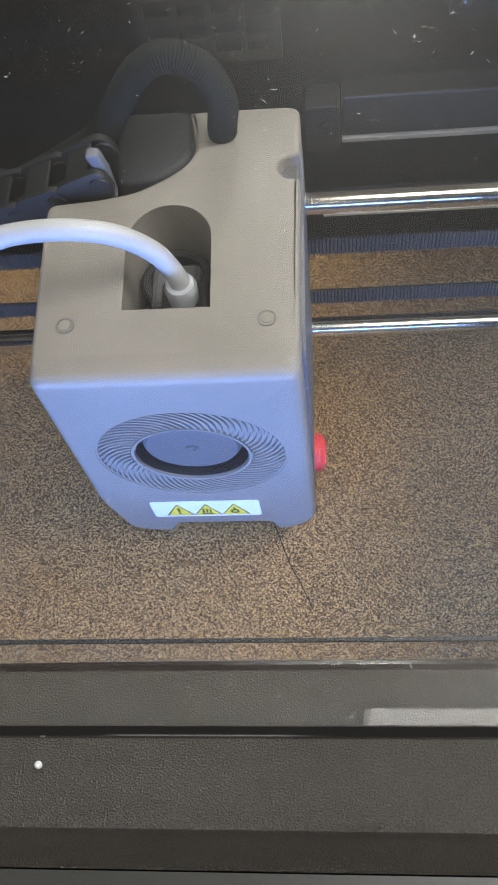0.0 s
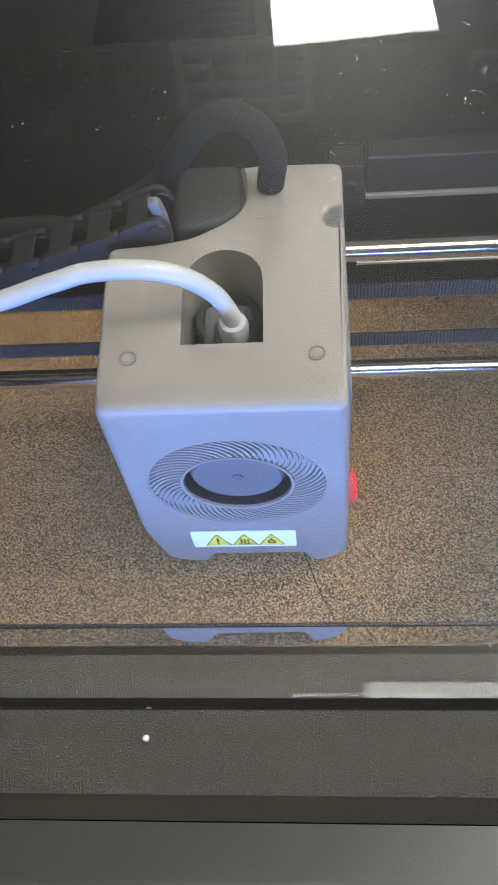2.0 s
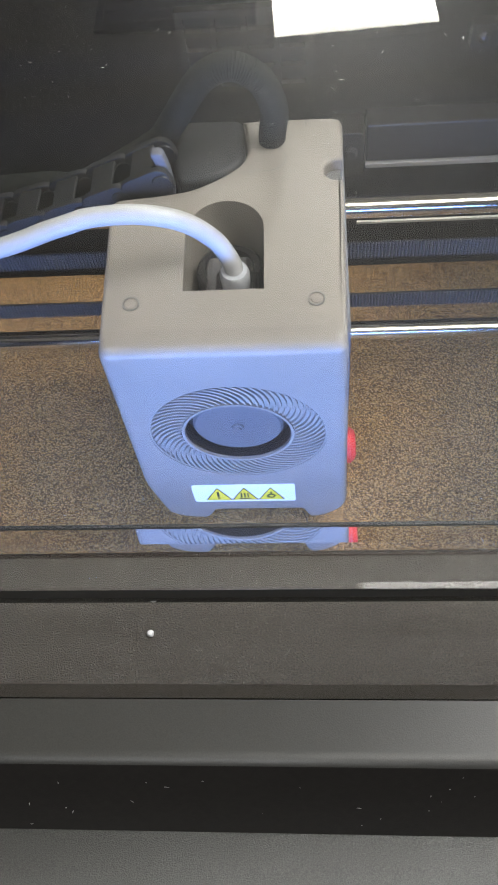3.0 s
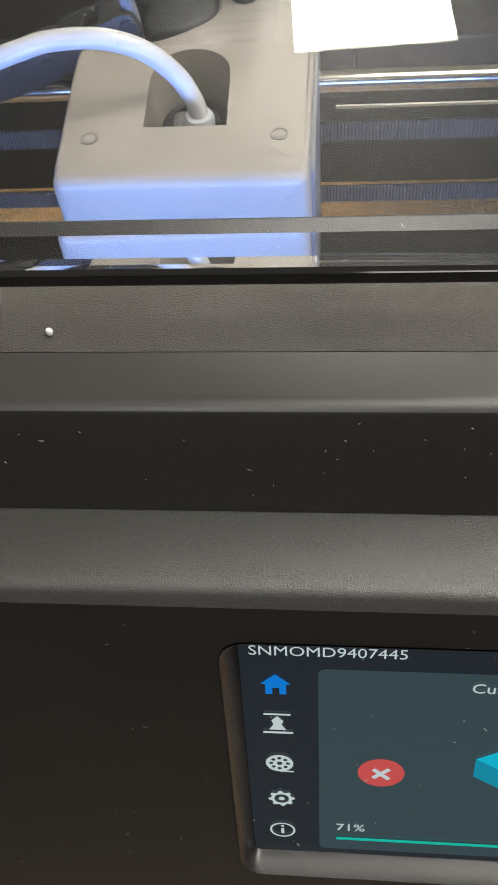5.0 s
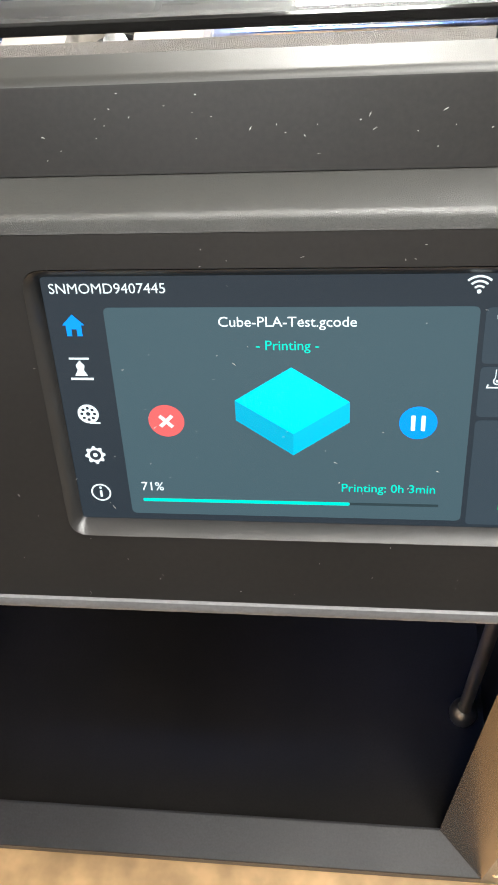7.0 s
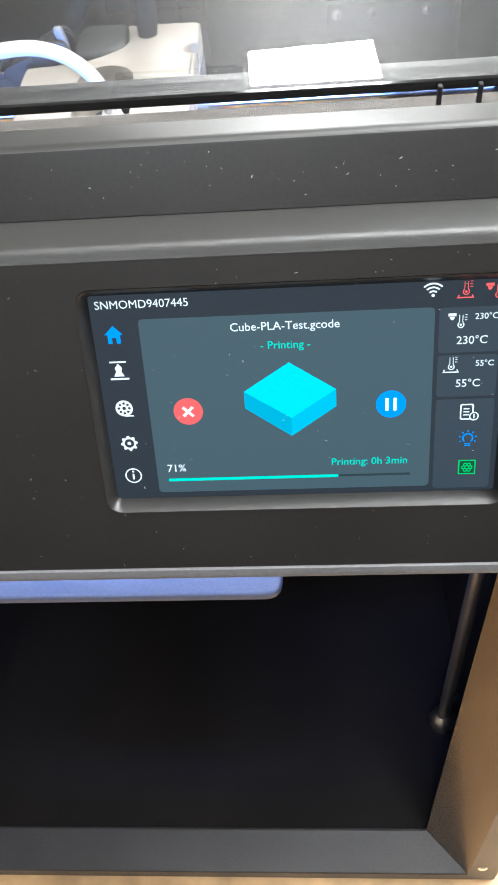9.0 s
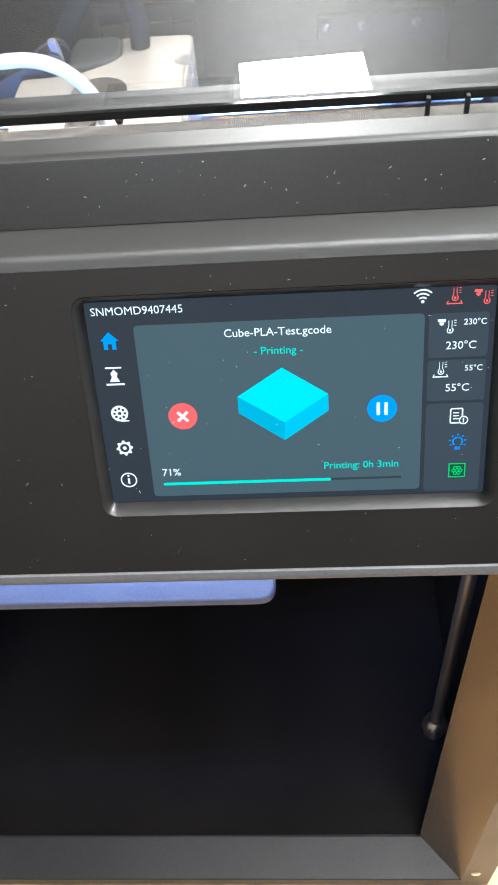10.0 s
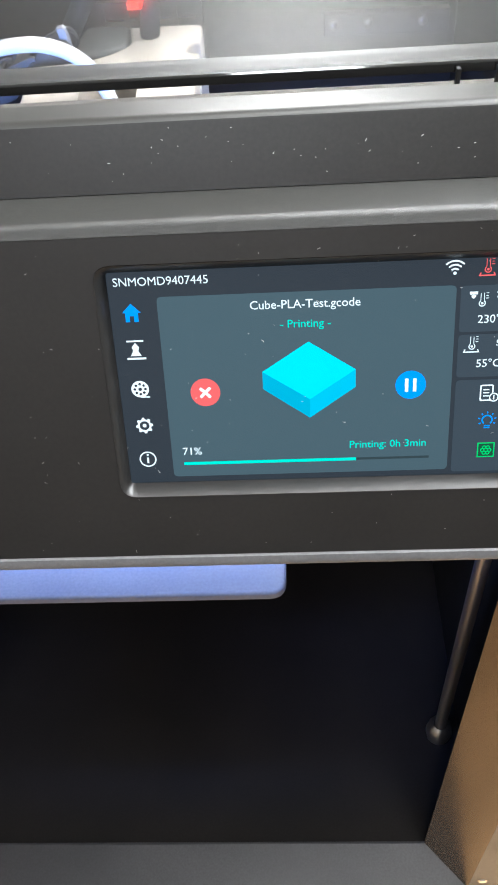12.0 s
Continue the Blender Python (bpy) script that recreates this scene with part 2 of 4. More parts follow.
def lathe(profile, at, axis="Y", n=32):
    """A solid turned from (radius, distance) pairs about an axis through at."""
    bm = bmesh.new()
    rings = []
    for r, d in profile:
        vs = []
        for k in range(n):
            a = 2 * math.pi * k / n
            c, s = max(r, 1e-5) * math.cos(a), max(r, 1e-5) * math.sin(a)
            vs.append(bm.verts.new(Vector(at) + Vector({"X": (d, c, s), "Y": (c, d, s), "Z": (c, s, d)}[axis])))
        rings.append(vs)
    for a, b in zip(rings, rings[1:]):
        for k in range(n):
            bm.faces.new((a[k], a[(k + 1) % n], b[(k + 1) % n], b[k]))
    if profile[0][0] > 0.0004 and profile[-1][0] > 0.0004:
        for k in range(n):
            bm.faces.new((rings[-1][k], rings[-1][(k + 1) % n], rings[0][(k + 1) % n], rings[0][k]))
    else:
        bm.faces.new(rings[0])
        bm.faces.new(rings[-1])
    return bm


def along_x(profile, x0, x1):
    """A bar of one (y, z) outline from x0 to x1."""
    bm = bmesh.new()
    a = [bm.verts.new((x0, y, z)) for y, z in profile]
    b = [bm.verts.new((x1, y, z)) for y, z in profile]
    n = len(profile)
    for k in range(n):
        bm.faces.new((a[k], a[(k + 1) % n], b[(k + 1) % n], b[k]))
    bmesh.ops.triangle_fill(bm, use_beauty=True, edges=[bm.edges.get((a[k], a[(k + 1) % n])) for k in range(n)])
    bmesh.ops.triangle_fill(bm, use_beauty=True, edges=[bm.edges.get((b[k], b[(k + 1) % n])) for k in range(n)])
    return bm


def front(u, v, d):
    return (u, d, v)


def flat(u, v, d):
    return (u, v, d)


# ---- the room ----
ROOM_X, ROOM_Y0, ROOM_Y1, FLOOR_Z, CEIL_Z, DESK_Z = 3.2, -2.6, 6.0, -1.14, 1.42, -0.405
tagged(finish(box((-ROOM_X, ROOM_Y0, FLOOR_Z - 0.1), (ROOM_X, ROOM_Y1, FLOOR_Z)), "floor", CARPET), "grey carpeted office floor", "floor", kind="structure")
tagged(finish(box((-ROOM_X - 0.1, ROOM_Y0 - 0.1, CEIL_Z), (ROOM_X + 0.1, ROOM_Y1 + 0.1, CEIL_Z + 0.1)), "ceiling", TILE), "plain white painted office ceiling", "ceiling", kind="structure")
for nm, lo, hi in (("wall_north", (-ROOM_X, ROOM_Y1, FLOOR_Z), (ROOM_X, ROOM_Y1 + 0.1, CEIL_Z)), ("wall_south", (-ROOM_X, ROOM_Y0 - 0.1, FLOOR_Z), (ROOM_X, ROOM_Y0, CEIL_Z)),
                   ("wall_west", (-ROOM_X - 0.1, ROOM_Y0 - 0.1, FLOOR_Z), (-ROOM_X, ROOM_Y1 + 0.1, CEIL_Z)), ("wall_east", (ROOM_X, ROOM_Y0 - 0.1, FLOOR_Z), (ROOM_X + 0.1, ROOM_Y1 + 0.1, CEIL_Z))):
    tagged(finish(box(lo, hi), nm, DIM if nm == "wall_south" else PAINT), "plain painted office wall", "wall", kind="structure")


# out of view: added so the sloping front panel reflects something dark low down
tagged(finish(box((-ROOM_X, ROOM_Y0, FLOOR_Z), (ROOM_X, ROOM_Y0 + 0.018, -0.36), 0.003), "unseen_dark_panel", CHARCOAL), "unseen charcoal panel added to darken the front panel's reflection", "wall panel", kind="structure")


def ceiling_lamp(x, y, sx, sy, mat, turn=0.0):
    t = thing("ceiling_lamp", "lit white rectangular ceiling panel lamp", "lamp", "ceiling lamps")
    t.matrix_world = pose(x, y, CEIL_Z, 0, 0, turn)
    part("frame", plate(rounded([(-sx, -sy), (sx, -sy), (sx, sy), (-sx, sy)], 0.01), [[Vector(p) for p in ((0.02 - sx, 0.02 - sy), (sx - 0.02, 0.02 - sy), (sx - 0.02, sy - 0.02), (0.02 - sx, sy - 0.02))]], flat, -0.015, -0.001), PAINT, t)
    part("diffuser", box((0.021 - sx, 0.021 - sy, -0.012), (sx - 0.021, sy - 0.021, -0.006)), mat, t, "glowing milky diffuser")


ceiling_lamp(0.045, 2.47, 0.240, 0.40, LAMP, 3.5)
# the last two are unseen panels, added to go with the fill lights
for x, y in ((0.235, -0.43), (0.82, 0.32), (-0.35, -1.75)):
    ceiling_lamp(x, y, 0.246, 0.40, LAMP_SOFT)

vent = thing("ceiling_vent", "dark grey slatted air vent in the office ceiling", "vent")
vx0, vx1, vy0, vy1 = -0.655, -0.205, 2.15, 2.75
part("frame", plate([Vector(p) for p in ((vx0, vy0), (vx1, vy0), (vx1, vy1), (vx0, vy1))], [[Vector(p) for p in ((vx0 + 0.02, vy0 + 0.02), (vx1 - 0.02, vy0 + 0.02), (vx1 - 0.02, vy1 - 0.02), (vx0 + 0.02, vy1 - 0.02))]], flat, CEIL_Z - 0.014, CEIL_Z - 0.001), TRIM, vent)
part("backing", box((vx0 + 0.021, vy0 + 0.021, CEIL_Z - 0.003), (vx1 - 0.021, vy1 - 0.021, CEIL_Z - 0.001)), DARK, vent)
for k in range(12):
    y = vy0 + 0.045 + k * 0.046
    part("slat", box((vx0 + 0.021, y, CEIL_Z - 0.011), (vx1 - 0.021, y + 0.012, CEIL_Z - 0.0045)), INNER2, vent)
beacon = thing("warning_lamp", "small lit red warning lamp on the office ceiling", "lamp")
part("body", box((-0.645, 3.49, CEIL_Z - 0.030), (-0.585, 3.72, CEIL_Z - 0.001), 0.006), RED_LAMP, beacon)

desk = thing("desk", "light wooden desk under the printer", "desk")
part("desktop", box((-1.0, -0.30, DESK_Z - 0.028), (0.7, 0.55, DESK_Z), 0.003), WOOD, desk)
for x in (-0.95, 0.60):
    for y in (-0.25, 0.48):
        part("leg", box((x, y, FLOOR_Z), (x + 0.05, y + 0.05, DESK_Z - 0.028), 0.003), LEDGE, desk, "dark grey metal leg")

# ---- the printer's housing ----
X0, X1 = -0.2630, 0.1000
TILT = radians(22.92)
PD = -0.0030
SN, CS = math.sin(TILT), math.cos(TILT)
printer = thing("printer_housing", "black plastic housing of a desktop 3D printer on a wooden desk", "3d printer")


def on_panel(u, v, d):
    """A place on the sloping front panel: u to the right, v up, d behind it."""
    return (u, v * SN + d * CS, v * CS - d * SN)


# rim round the lid: grained top, rolled edge, dark sloping band, grey ledge
def rolled(p, a, b, r, seg=6):
    return rounded([a, p, b], [0, r, 0], seg)[1:-1]


part("front_rim", along_x([(0.0670, 0.0300), (0.0670, 0.0375), (0.0470, 0.0375), (0.0452, 0.0380), (0.0407, 0.0496), (0.0404, 0.0501), (0.0402, 0.0300)], X0 + 0.012, X1 - 0.012), RIM, printer, "grained dark groove in front of the lid", True)
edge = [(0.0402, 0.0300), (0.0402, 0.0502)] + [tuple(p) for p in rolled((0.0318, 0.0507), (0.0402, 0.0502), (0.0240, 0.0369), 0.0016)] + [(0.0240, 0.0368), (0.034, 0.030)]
band = part("upper_band", along_x(edge, X0 + 0.002, X1 - 0.002), BLACK, printer, "black satin band with a rolled upper edge, its top coloured paler as lit", True)
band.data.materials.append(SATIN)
# upward faces get the paler colour, which stands in for light from above
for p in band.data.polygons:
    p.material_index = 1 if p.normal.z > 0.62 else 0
ledge = [(0.034, 0.0298), (0.0242, 0.0366)] + [tuple(p) for p in rolled((0.0126, 0.0371), (0.0242, 0.0366), (0.0126 - 0.01 * SN, 0.0371 - 0.01 * CS), 0.0014)] + [tuple(on_panel(0, 0.0360, PD)[1:]), tuple(on_panel(0, 0.0360, PD + 0.006)[1:])]
part("ledge", along_x(ledge, X0 + 0.002, X1 - 0.002), GRAINY, printer, "grey-lit grained ledge above the front panel", True)

# front panel with the screen's recess
PX0, PX1, PV0, PV1 = X0 + 0.002, X1 - 0.002, -0.0513, 0.0359
HU, HV0, HV1 = 0.0500, -0.0297, 0.0296
hole = rounded([(-HU, HV0), (HU, HV0), (HU, HV1), (-HU, HV1)], 0.0042)
bm = plate([Vector(p) for p in ((PX0, PV0 + 0.004), (PX1, PV0 + 0.004), (PX1, PV1), (PX0, PV1))], [hole], on_panel, PD, PD + 0.004)
part("front_panel", bm, PANEL, printer, "satin black sloping front panel with a screen opening")
bm = bmesh.new()
loops = []
for hu, v0, v1, d, r in ((HU - 0.0001, HV0 + 0.0001, HV1 - 0.0001, PD - 0.0002, 0.0042), (HU - 0.0006, HV0 + 0.0005, HV1 - 0.0006, PD + 0.0002, 0.0038), (0.0478, -0.0273, 0.0273, -0.0002, 0.0012), (0.0478, -0.0273, 0.0273, 0.004, 0.0012)):
    loops.append([bm.verts.new(on_panel(p[0], p[1], d)) for p in rounded([(-hu, v0), (hu, v0), (hu, v1), (-hu, v1)], r)])
for a, b in zip(loops, loops[1:]):
    for k in range(len(a)):
        bm.faces.new((a[k], a[(k + 1) % len(a)], b[(k + 1) % len(a)], b[k]))
part("screen_bezel", bm, BEZEL, printer, "black chamfered bezel round the screen", True)
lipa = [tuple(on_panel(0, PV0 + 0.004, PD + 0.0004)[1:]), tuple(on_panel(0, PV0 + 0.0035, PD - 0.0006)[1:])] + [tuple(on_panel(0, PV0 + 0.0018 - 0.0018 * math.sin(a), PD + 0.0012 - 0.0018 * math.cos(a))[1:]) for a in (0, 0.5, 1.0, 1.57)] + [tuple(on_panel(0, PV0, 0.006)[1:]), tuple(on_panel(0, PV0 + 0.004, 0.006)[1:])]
# lip is paler than the panel: its highlight is part of the colour
part("panel_lip", along_x(lipa, PX0, PX1), LIP, printer, "rounded lower lip of the panel, highlight put into its grey", True)
part("panel_back", along_x([tuple(on_panel(0, 0.036, 0.0065)[1:]), tuple(on_panel(0, PV0 + 0.001, 0.0065)[1:]), tuple(on_panel(0, PV0 + 0.001, 0.0085)[1:]), tuple(on_panel(0, 0.030, 0.0085)[1:])], PX0, PX1), INNER, printer)

part("inner_front_wall", box((X0 + 0.012, 0.0500, -0.010), (X1 - 0.012, 0.0722, 0.0298), 0.0012), WALLTOP, printer, "dark glossy inner front wall")
# side walls, back wall, chamber floor
part("side_wall", box((X1 - 0.010, 0.006, -0.401), (X1, 0.385, 0.0460), 0.002), BLACK, printer)
part("side_wall", box((X0, 0.006, -0.401), (X0 + 0.010, 0.385, 0.0460), 0.002), BLACK, printer)
part("back_wall", box((X0 + 0.0102, 0.345, -0.400), (X1 - 0.0102, 0.383, 0.0420)), INNER, printer, "dark grey inner back wall")
part("chamber_floor", box((X0 + 0.0102, 0.0065, -0.4005), (X1 - 0.0102, 0.3448, -0.3880)), INNER, printer)
for x0, x1 in ((X1 - 0.022, X1 - 0.0102), (X0 + 0.0102, X0 + 0.022)):
    part("lid_seat", box((x0, 0.0675, 0.020), (x1, 0.344, 0.0420)), BLACK, printer, "black ledge that carries the lid")
part("lid_seat", box((X0 + 0.0225, 0.322, 0.020), (X1 - 0.0225, 0.344, 0.0420)), BLACK, printer, "black ledge that carries the lid")

# door frame: splayed jambs and sill
for s in (1, -1):
    cx = (X0 + X1) / 2

    def jx(x):
        return cx + s * (x - cx)
    bm = bmesh.new()
    prof = [(0.0610, 0.0055), (0.0825, -0.0172), (X1 - 0.0015, -0.0172), (X1, -0.0155), (X1, 0.0057), (0.0885, 0.0057)]
    ta = [bm.verts.new((jx(x), y, -0.047)) for x, y in prof]
    tb = [bm.verts.new((jx(x), y, -0.401)) for x, y in prof]
    for k in range(len(prof)):
        bm.faces.new((ta[k], ta[(k + 1) % len(prof)], tb[(k + 1) % len(prof)], tb[k]))
    bm.faces.new(ta)
    bm.faces.new(tb)
    jamb = part("door_jamb", bm, JAMB, printer, "dark glossy splayed door jamb, desk reflection tinted in")
    # front faces, which reflect no desk, take the untinted dark grey
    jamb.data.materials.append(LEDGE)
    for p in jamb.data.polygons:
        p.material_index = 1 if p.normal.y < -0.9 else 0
part("door_sill", along_x([(0.0050, -0.3858), (-0.0166, -0.3898), (-0.0172, -0.3906), (-0.0172, -0.4010), (0.0063, -0.4010), (0.0063, -0.3858)], (X0 + X1) - 0.0824, 0.0824), LEDGE, printer, "dark satin sloping door sill")
for x in (0.085, -0.248):
    for y in (0.02, 0.36):
        part("foot", lathe([(0.0001, -0.405), (0.010, -0.405), (0.010, -0.4008), (0.0001, -0.4008)], (x, y, 0), "Z", 16), DARK, printer)
sx, sz = 0.0890, -0.3760
part("screw", lathe([(0.0001, 0), (0.0022, 0.0), (0.0028, 0.0006), (0.0028, 0.003), (0.0001, 0.003)], (sx, -0.0178, sz), "Y", 16), STEEL, printer, "small steel screw head", True)

# back wall fittings
BY = 0.345
part("rear_rail", box((-0.0258, BY - 0.012, -0.1278), (0.088, BY - 0.0002, -0.1060), 0.001), INNER2, printer, "dark brown rail on the back wall")
part("rail_edge", box((-0.0258, BY - 0.0132, -0.1306), (0.088, BY - 0.0002, -0.1280), 0.0004), PALE, printer, "bright lower edge of the rail")
part("rail_bracket", plate(rounded([(-0.0425, -0.1345), (-0.0264, -0.1345), (-0.0264, -0.1085), (-0.0425, -0.1085)], 0.003), [], front, BY - 0.014, BY - 0.0002, 0.0008), INNER2, printer)
part("screw", lathe([(0.0001, 0), (0.0022, 0.0), (0.0032, 0.001), (0.0032, 0.003), (0.0001, 0.003)], (-0.0330, BY - 0.0168, -0.1190), "Y", 16), INNER2, printer, "dull bracket screw", True)
part("sensor_strip", box((0.0165, BY - 0.006, -0.0740), (0.085, BY - 0.0002, -0.0620), 0.0005), DARK, printer, "small black strip with domed screws")
for x in (0.0215, 0.0405, 0.0700):
    part("screw", lathe([(0.0001, 0), (0.0016, 0.0003), (0.0028, 0.0016), (0.0032, 0.004), (0.0001, 0.004)], (x, BY - 0.0098, -0.0670), "Y", 16), DOME, printer, "bright domed screw", True)
gx0, gx1, gz0, gz1 = -0.1075, -0.0500, -0.0905, -0.0500
slots = []
for i in range(4):
    for j in range(4):
        w, h = (gx1 - gx0 - 0.004) / 4, (gz1 - gz0 - 0.004) / 4
        a, c = gx0 + 0.002 + i * w, gz0 + 0.002 + j * h
        slots.append(rounded([(a + 0.0012, c + 0.0012), (a + w - 0.0012, c + 0.0012), (a + w - 0.0012, c + h - 0.0012), (a + 0.0012, c + h - 0.0012)], 0.0008, 2))
part("vent_grille", plate([Vector(p) for p in ((gx0, gz0), (gx1, gz0), (gx1, gz1), (gx0, gz1))], slots, front, BY - 0.004, BY - 0.0002), INNER2, printer, "dark grille of rectangular vents")
part("vent_backing", box((gx0 + 0.001, BY - 0.0010, gz0 + 0.001), (gx1 - 0.001, BY - 0.00015, gz1 - 0.001)), DARK, printer)

# vertical guide rod with its end cap
for x, y in ((0.0772, 0.070), (-0.2485, 0.070)):
    t = thing("vertical_guide_rod", "polished steel vertical guide rod in the chamber", "guide rod", "vertical guide rods")
    part("rod", lathe([(0.0001, -0.3878), (0.0032, -0.3878), (0.0036, -0.387), (0.0036, 0.0), (0.0001, 0.0)], (x, y, 0), "Z", 20), ROD, t, smooth=True)
    part("end_cap", lathe([(0.0040, -0.3879), (0.0070, -0.3878), (0.0080, -0.382), (0.0070, -0.375), (0.0040, -0.372)], (x, y, 0), "Z", 24), ROD, t, "rounded bright end cap", True)

# ---- lid: one domed sheet of smoked acrylic with a thinned front strip ----
def lid_top(y):
    return 0.0468 - (0.0006 if y < 0.0571 else 0.00056 if y < 0.0576 else 0.00053 if y < 0.0580 else 0.00023 if y < 0.0592 else 0.0)


lid = thing("clear_lid", "clear smoked acrylic lid, scratched and dusty, on the printer", "lid")
bm = bmesh.new()
ys = [0.0568, 0.0574, 0.0578, 0.0589, 0.0600, 0.0662, 0.0696, 0.0698] + [0.0698 + (0.340 - 0.0698) * k / 8 for k in range(1, 9)]
tops = [lid_top(y) for y in ys]
lows = [0.0430 + max(0.0, 0.0696 - max(y, 0.0662)) * LID_WEDGE_REAR + max(0.0, 0.0662 - y) * LID_WEDGE for y in ys]
lx0, lx1 = X0 + 0.012, X1 - 0.012
ra = [[bm.verts.new((x, y, z)) for x in (lx0, lx1)] for y, z in zip(ys, tops)]
rb = [[bm.verts.new((x, y, z)) for x in (lx0, lx1)] for y, z in zip(ys, lows)]
for q in (ra, rb):
    for a, b in zip(q, q[1:]):
        bm.faces.new((a[0], a[1], b[1], b[0]))
for k in (0, 1):
    for i in range(len(ys) - 1):
        bm.faces.new((ra[i][k], ra[i + 1][k], rb[i + 1][k], rb[i][k]))
bm.faces.new((ra[0][0], ra[0][1], rb[0][1], rb[0][0]))
bm.faces.new((ra[-1][0], ra[-1][1], rb[-1][1], rb[-1][0]))
sheet = part("sheet", bm, GLASS, lid, "clear smoked sheet with a faint sag")
for p in sheet.data.polygons:
    p.use_smooth = True
sheet.data.set_sharp_from_angle(angle=radians(2))
sheet.visible_shadow = False
part("front_edge", along_x([(0.0563, 0.0462 - 0.0012), (0.0563, 0.0462 - 0.0004), (0.0564, 0.0468 + 0.0002), (0.0566, 0.0468 + 0.0003), (0.0576, 0.0468 + 0.0003), (0.0577, 0.0468 + 0.0001), (0.0567, 0.0462 - 0.0002), (0.0566, 0.0462 - 0.0012)], lx0, lx1), GLOSS, lid, "thin glossy black edge along the lid")
part("rear_line", along_x([(0.0696, 0.0424), (0.0696, 0.0428), (0.0701, 0.0428), (0.0701, 0.0424)], lx0, lx1), DARK, lid, "dark line under the lid where it thins")
for x in (0.0350, 0.0445):
    part("tab", box((x, 0.0545, 0.0376), (x + 0.0011, 0.0562, 0.0466), 0.0002), DARK, lid, "small black tab under the lid edge")

# ---- bed ----
bed = thing("print_bed", "heated print bed on its carriage inside the printer", "print bed")
BZ = -0.1420
part("carriage", box((-0.195, 0.065, BZ - 0.018), (0.025, 0.268, BZ - 0.0065), 0.003), INNER, bed)
part("heater_plate", box((-0.2075, 0.0660, BZ - 0.0062), (0.0455, 0.2790, BZ - 0.0012), 0.001), BEDGREY, bed)
part("front_trim", plate(rounded([(-0.17, 0.025), (-0.0110, 0.025), (-0.0110, 0.065), (-0.17, 0.065)], [0.007, 0.007, 0.001, 0.001]), [], flat, BZ + 0.0022, BZ - 0.0018, 0.0015), TRIM, bed, "pale grey plastic front trim", True)
sheet2 = thing("build_plate", "gold-brown textured flexible build plate on the bed", "build plate")
part("sheet", plate(rounded([(-0.2090, 0.066), (0.0470, 0.066), (0.0470, 0.2815), (-0.2090, 0.2815)], 0.004), [], flat, BZ, BZ - 0.0010, 0.0002), PEI, sheet2)

# ---- gantry ----
for y, rz in ((0.2295, -0.0505), (0.2240, -0.1150)):
    t = thing("horizontal_guide_rod", "polished steel horizontal rod that carries the print head", "guide rod", "horizontal guide rods")
    part("rod", lathe([(0.0001, X0 + 0.013), (0.0040, X0 + 0.013), (0.0040, X1 - 0.013), (0.0001, X1 - 0.013)], (0, y, rz), "X", 32), STEEL, t, smooth=True)


def belt(y, z):
    t = thing("drive_belt", "black toothed rubber drive belt between the rods", "belt", "drive belts")
    part("band", box((X0 + 0.012, y, z - 0.0038), (X1 - 0.012, y + 0.0008, z + 0.0038)), BELT, t)
    bm = bmesh.new()
    n = 270
    for k in range(n):
        x = X0 + 0.013 + (X1 - X0 - 0.026) * k / n
        vs = [bm.verts.new(p) for p in ((x, y, z - 0.0038), (x + 0.00026, y - 0.0008, z - 0.0038), (x + 0.00046, y - 0.0008, z - 0.0038), (x + 0.0007, y, z - 0.0038),
                                        (x, y, z + 0.0038), (x + 0.00026, y - 0.0008, z + 0.0038), (x + 0.00046, y - 0.0008, z + 0.0038), (x + 0.0007, y, z + 0.0038))]
        for q in ((0, 1, 5, 4), (1, 2, 6, 5), (2, 3, 7, 6), (4, 5, 6, 7)):
            bm.faces.new([vs[i] for i in q])
    tagged(part("teeth", bm, TEETH, t, "fine moulded teeth"), kind="stuff")


belt(0.2262, -0.0690)
belt(0.2262, -0.0980)
stay = thing("belt_stay", "thin pale metal stay with a small end bracket by the belts", "bracket")
part("bar", box((-0.035, 0.2395, -0.0700), (0.0280, 0.2405, -0.0688), 0.0002), PALE, stay)
part("end_bracket", plate(rounded([(0.0255, -0.0702), (0.0330, -0.0702), (0.0330, -0.0770), (0.0312, -0.0770), (0.0308, -0.0722), (0.0255, -0.0722)], 0.0004), [], front, 0.2375, 0.2415, 0.0003), BEDGREY, stay, "pale grey end bracket")

# ---- print head ----
head = thing("extruder", "light grey plastic printing extruder with a round fan", "extruder")
HY, HZ = 0.1490, -0.0205
HL, HR = -0.1120, -0.0416
FX, FZ, FR = -0.0763, -0.0668, 0.0287
face_outline = rounded([(HL, -0.0204), (HL - 0.0016, -0.1040), (-0.1090, -0.1280), (-0.1020, -0.1322), (-0.0930, -0.1332), (-0.0896, -0.1256), (-0.0574, -0.1256), (-0.0553, -0.1332), (-0.0492, -0.1326), (-0.0406, -0.1250), (HR, -0.0204)],
                       [0.0036, 0.006, 0.003, 0.003, 0.0028, 0.0005, 0.0005, 0.0028, 0.004, 0.007, 0.0036])
part("front_cover", plate(face_outline, [circle(FX, FZ, FR, 64)], front, HY, HY + 0.0080, 0.0030), SHELL, head, "light grey front cover", True)
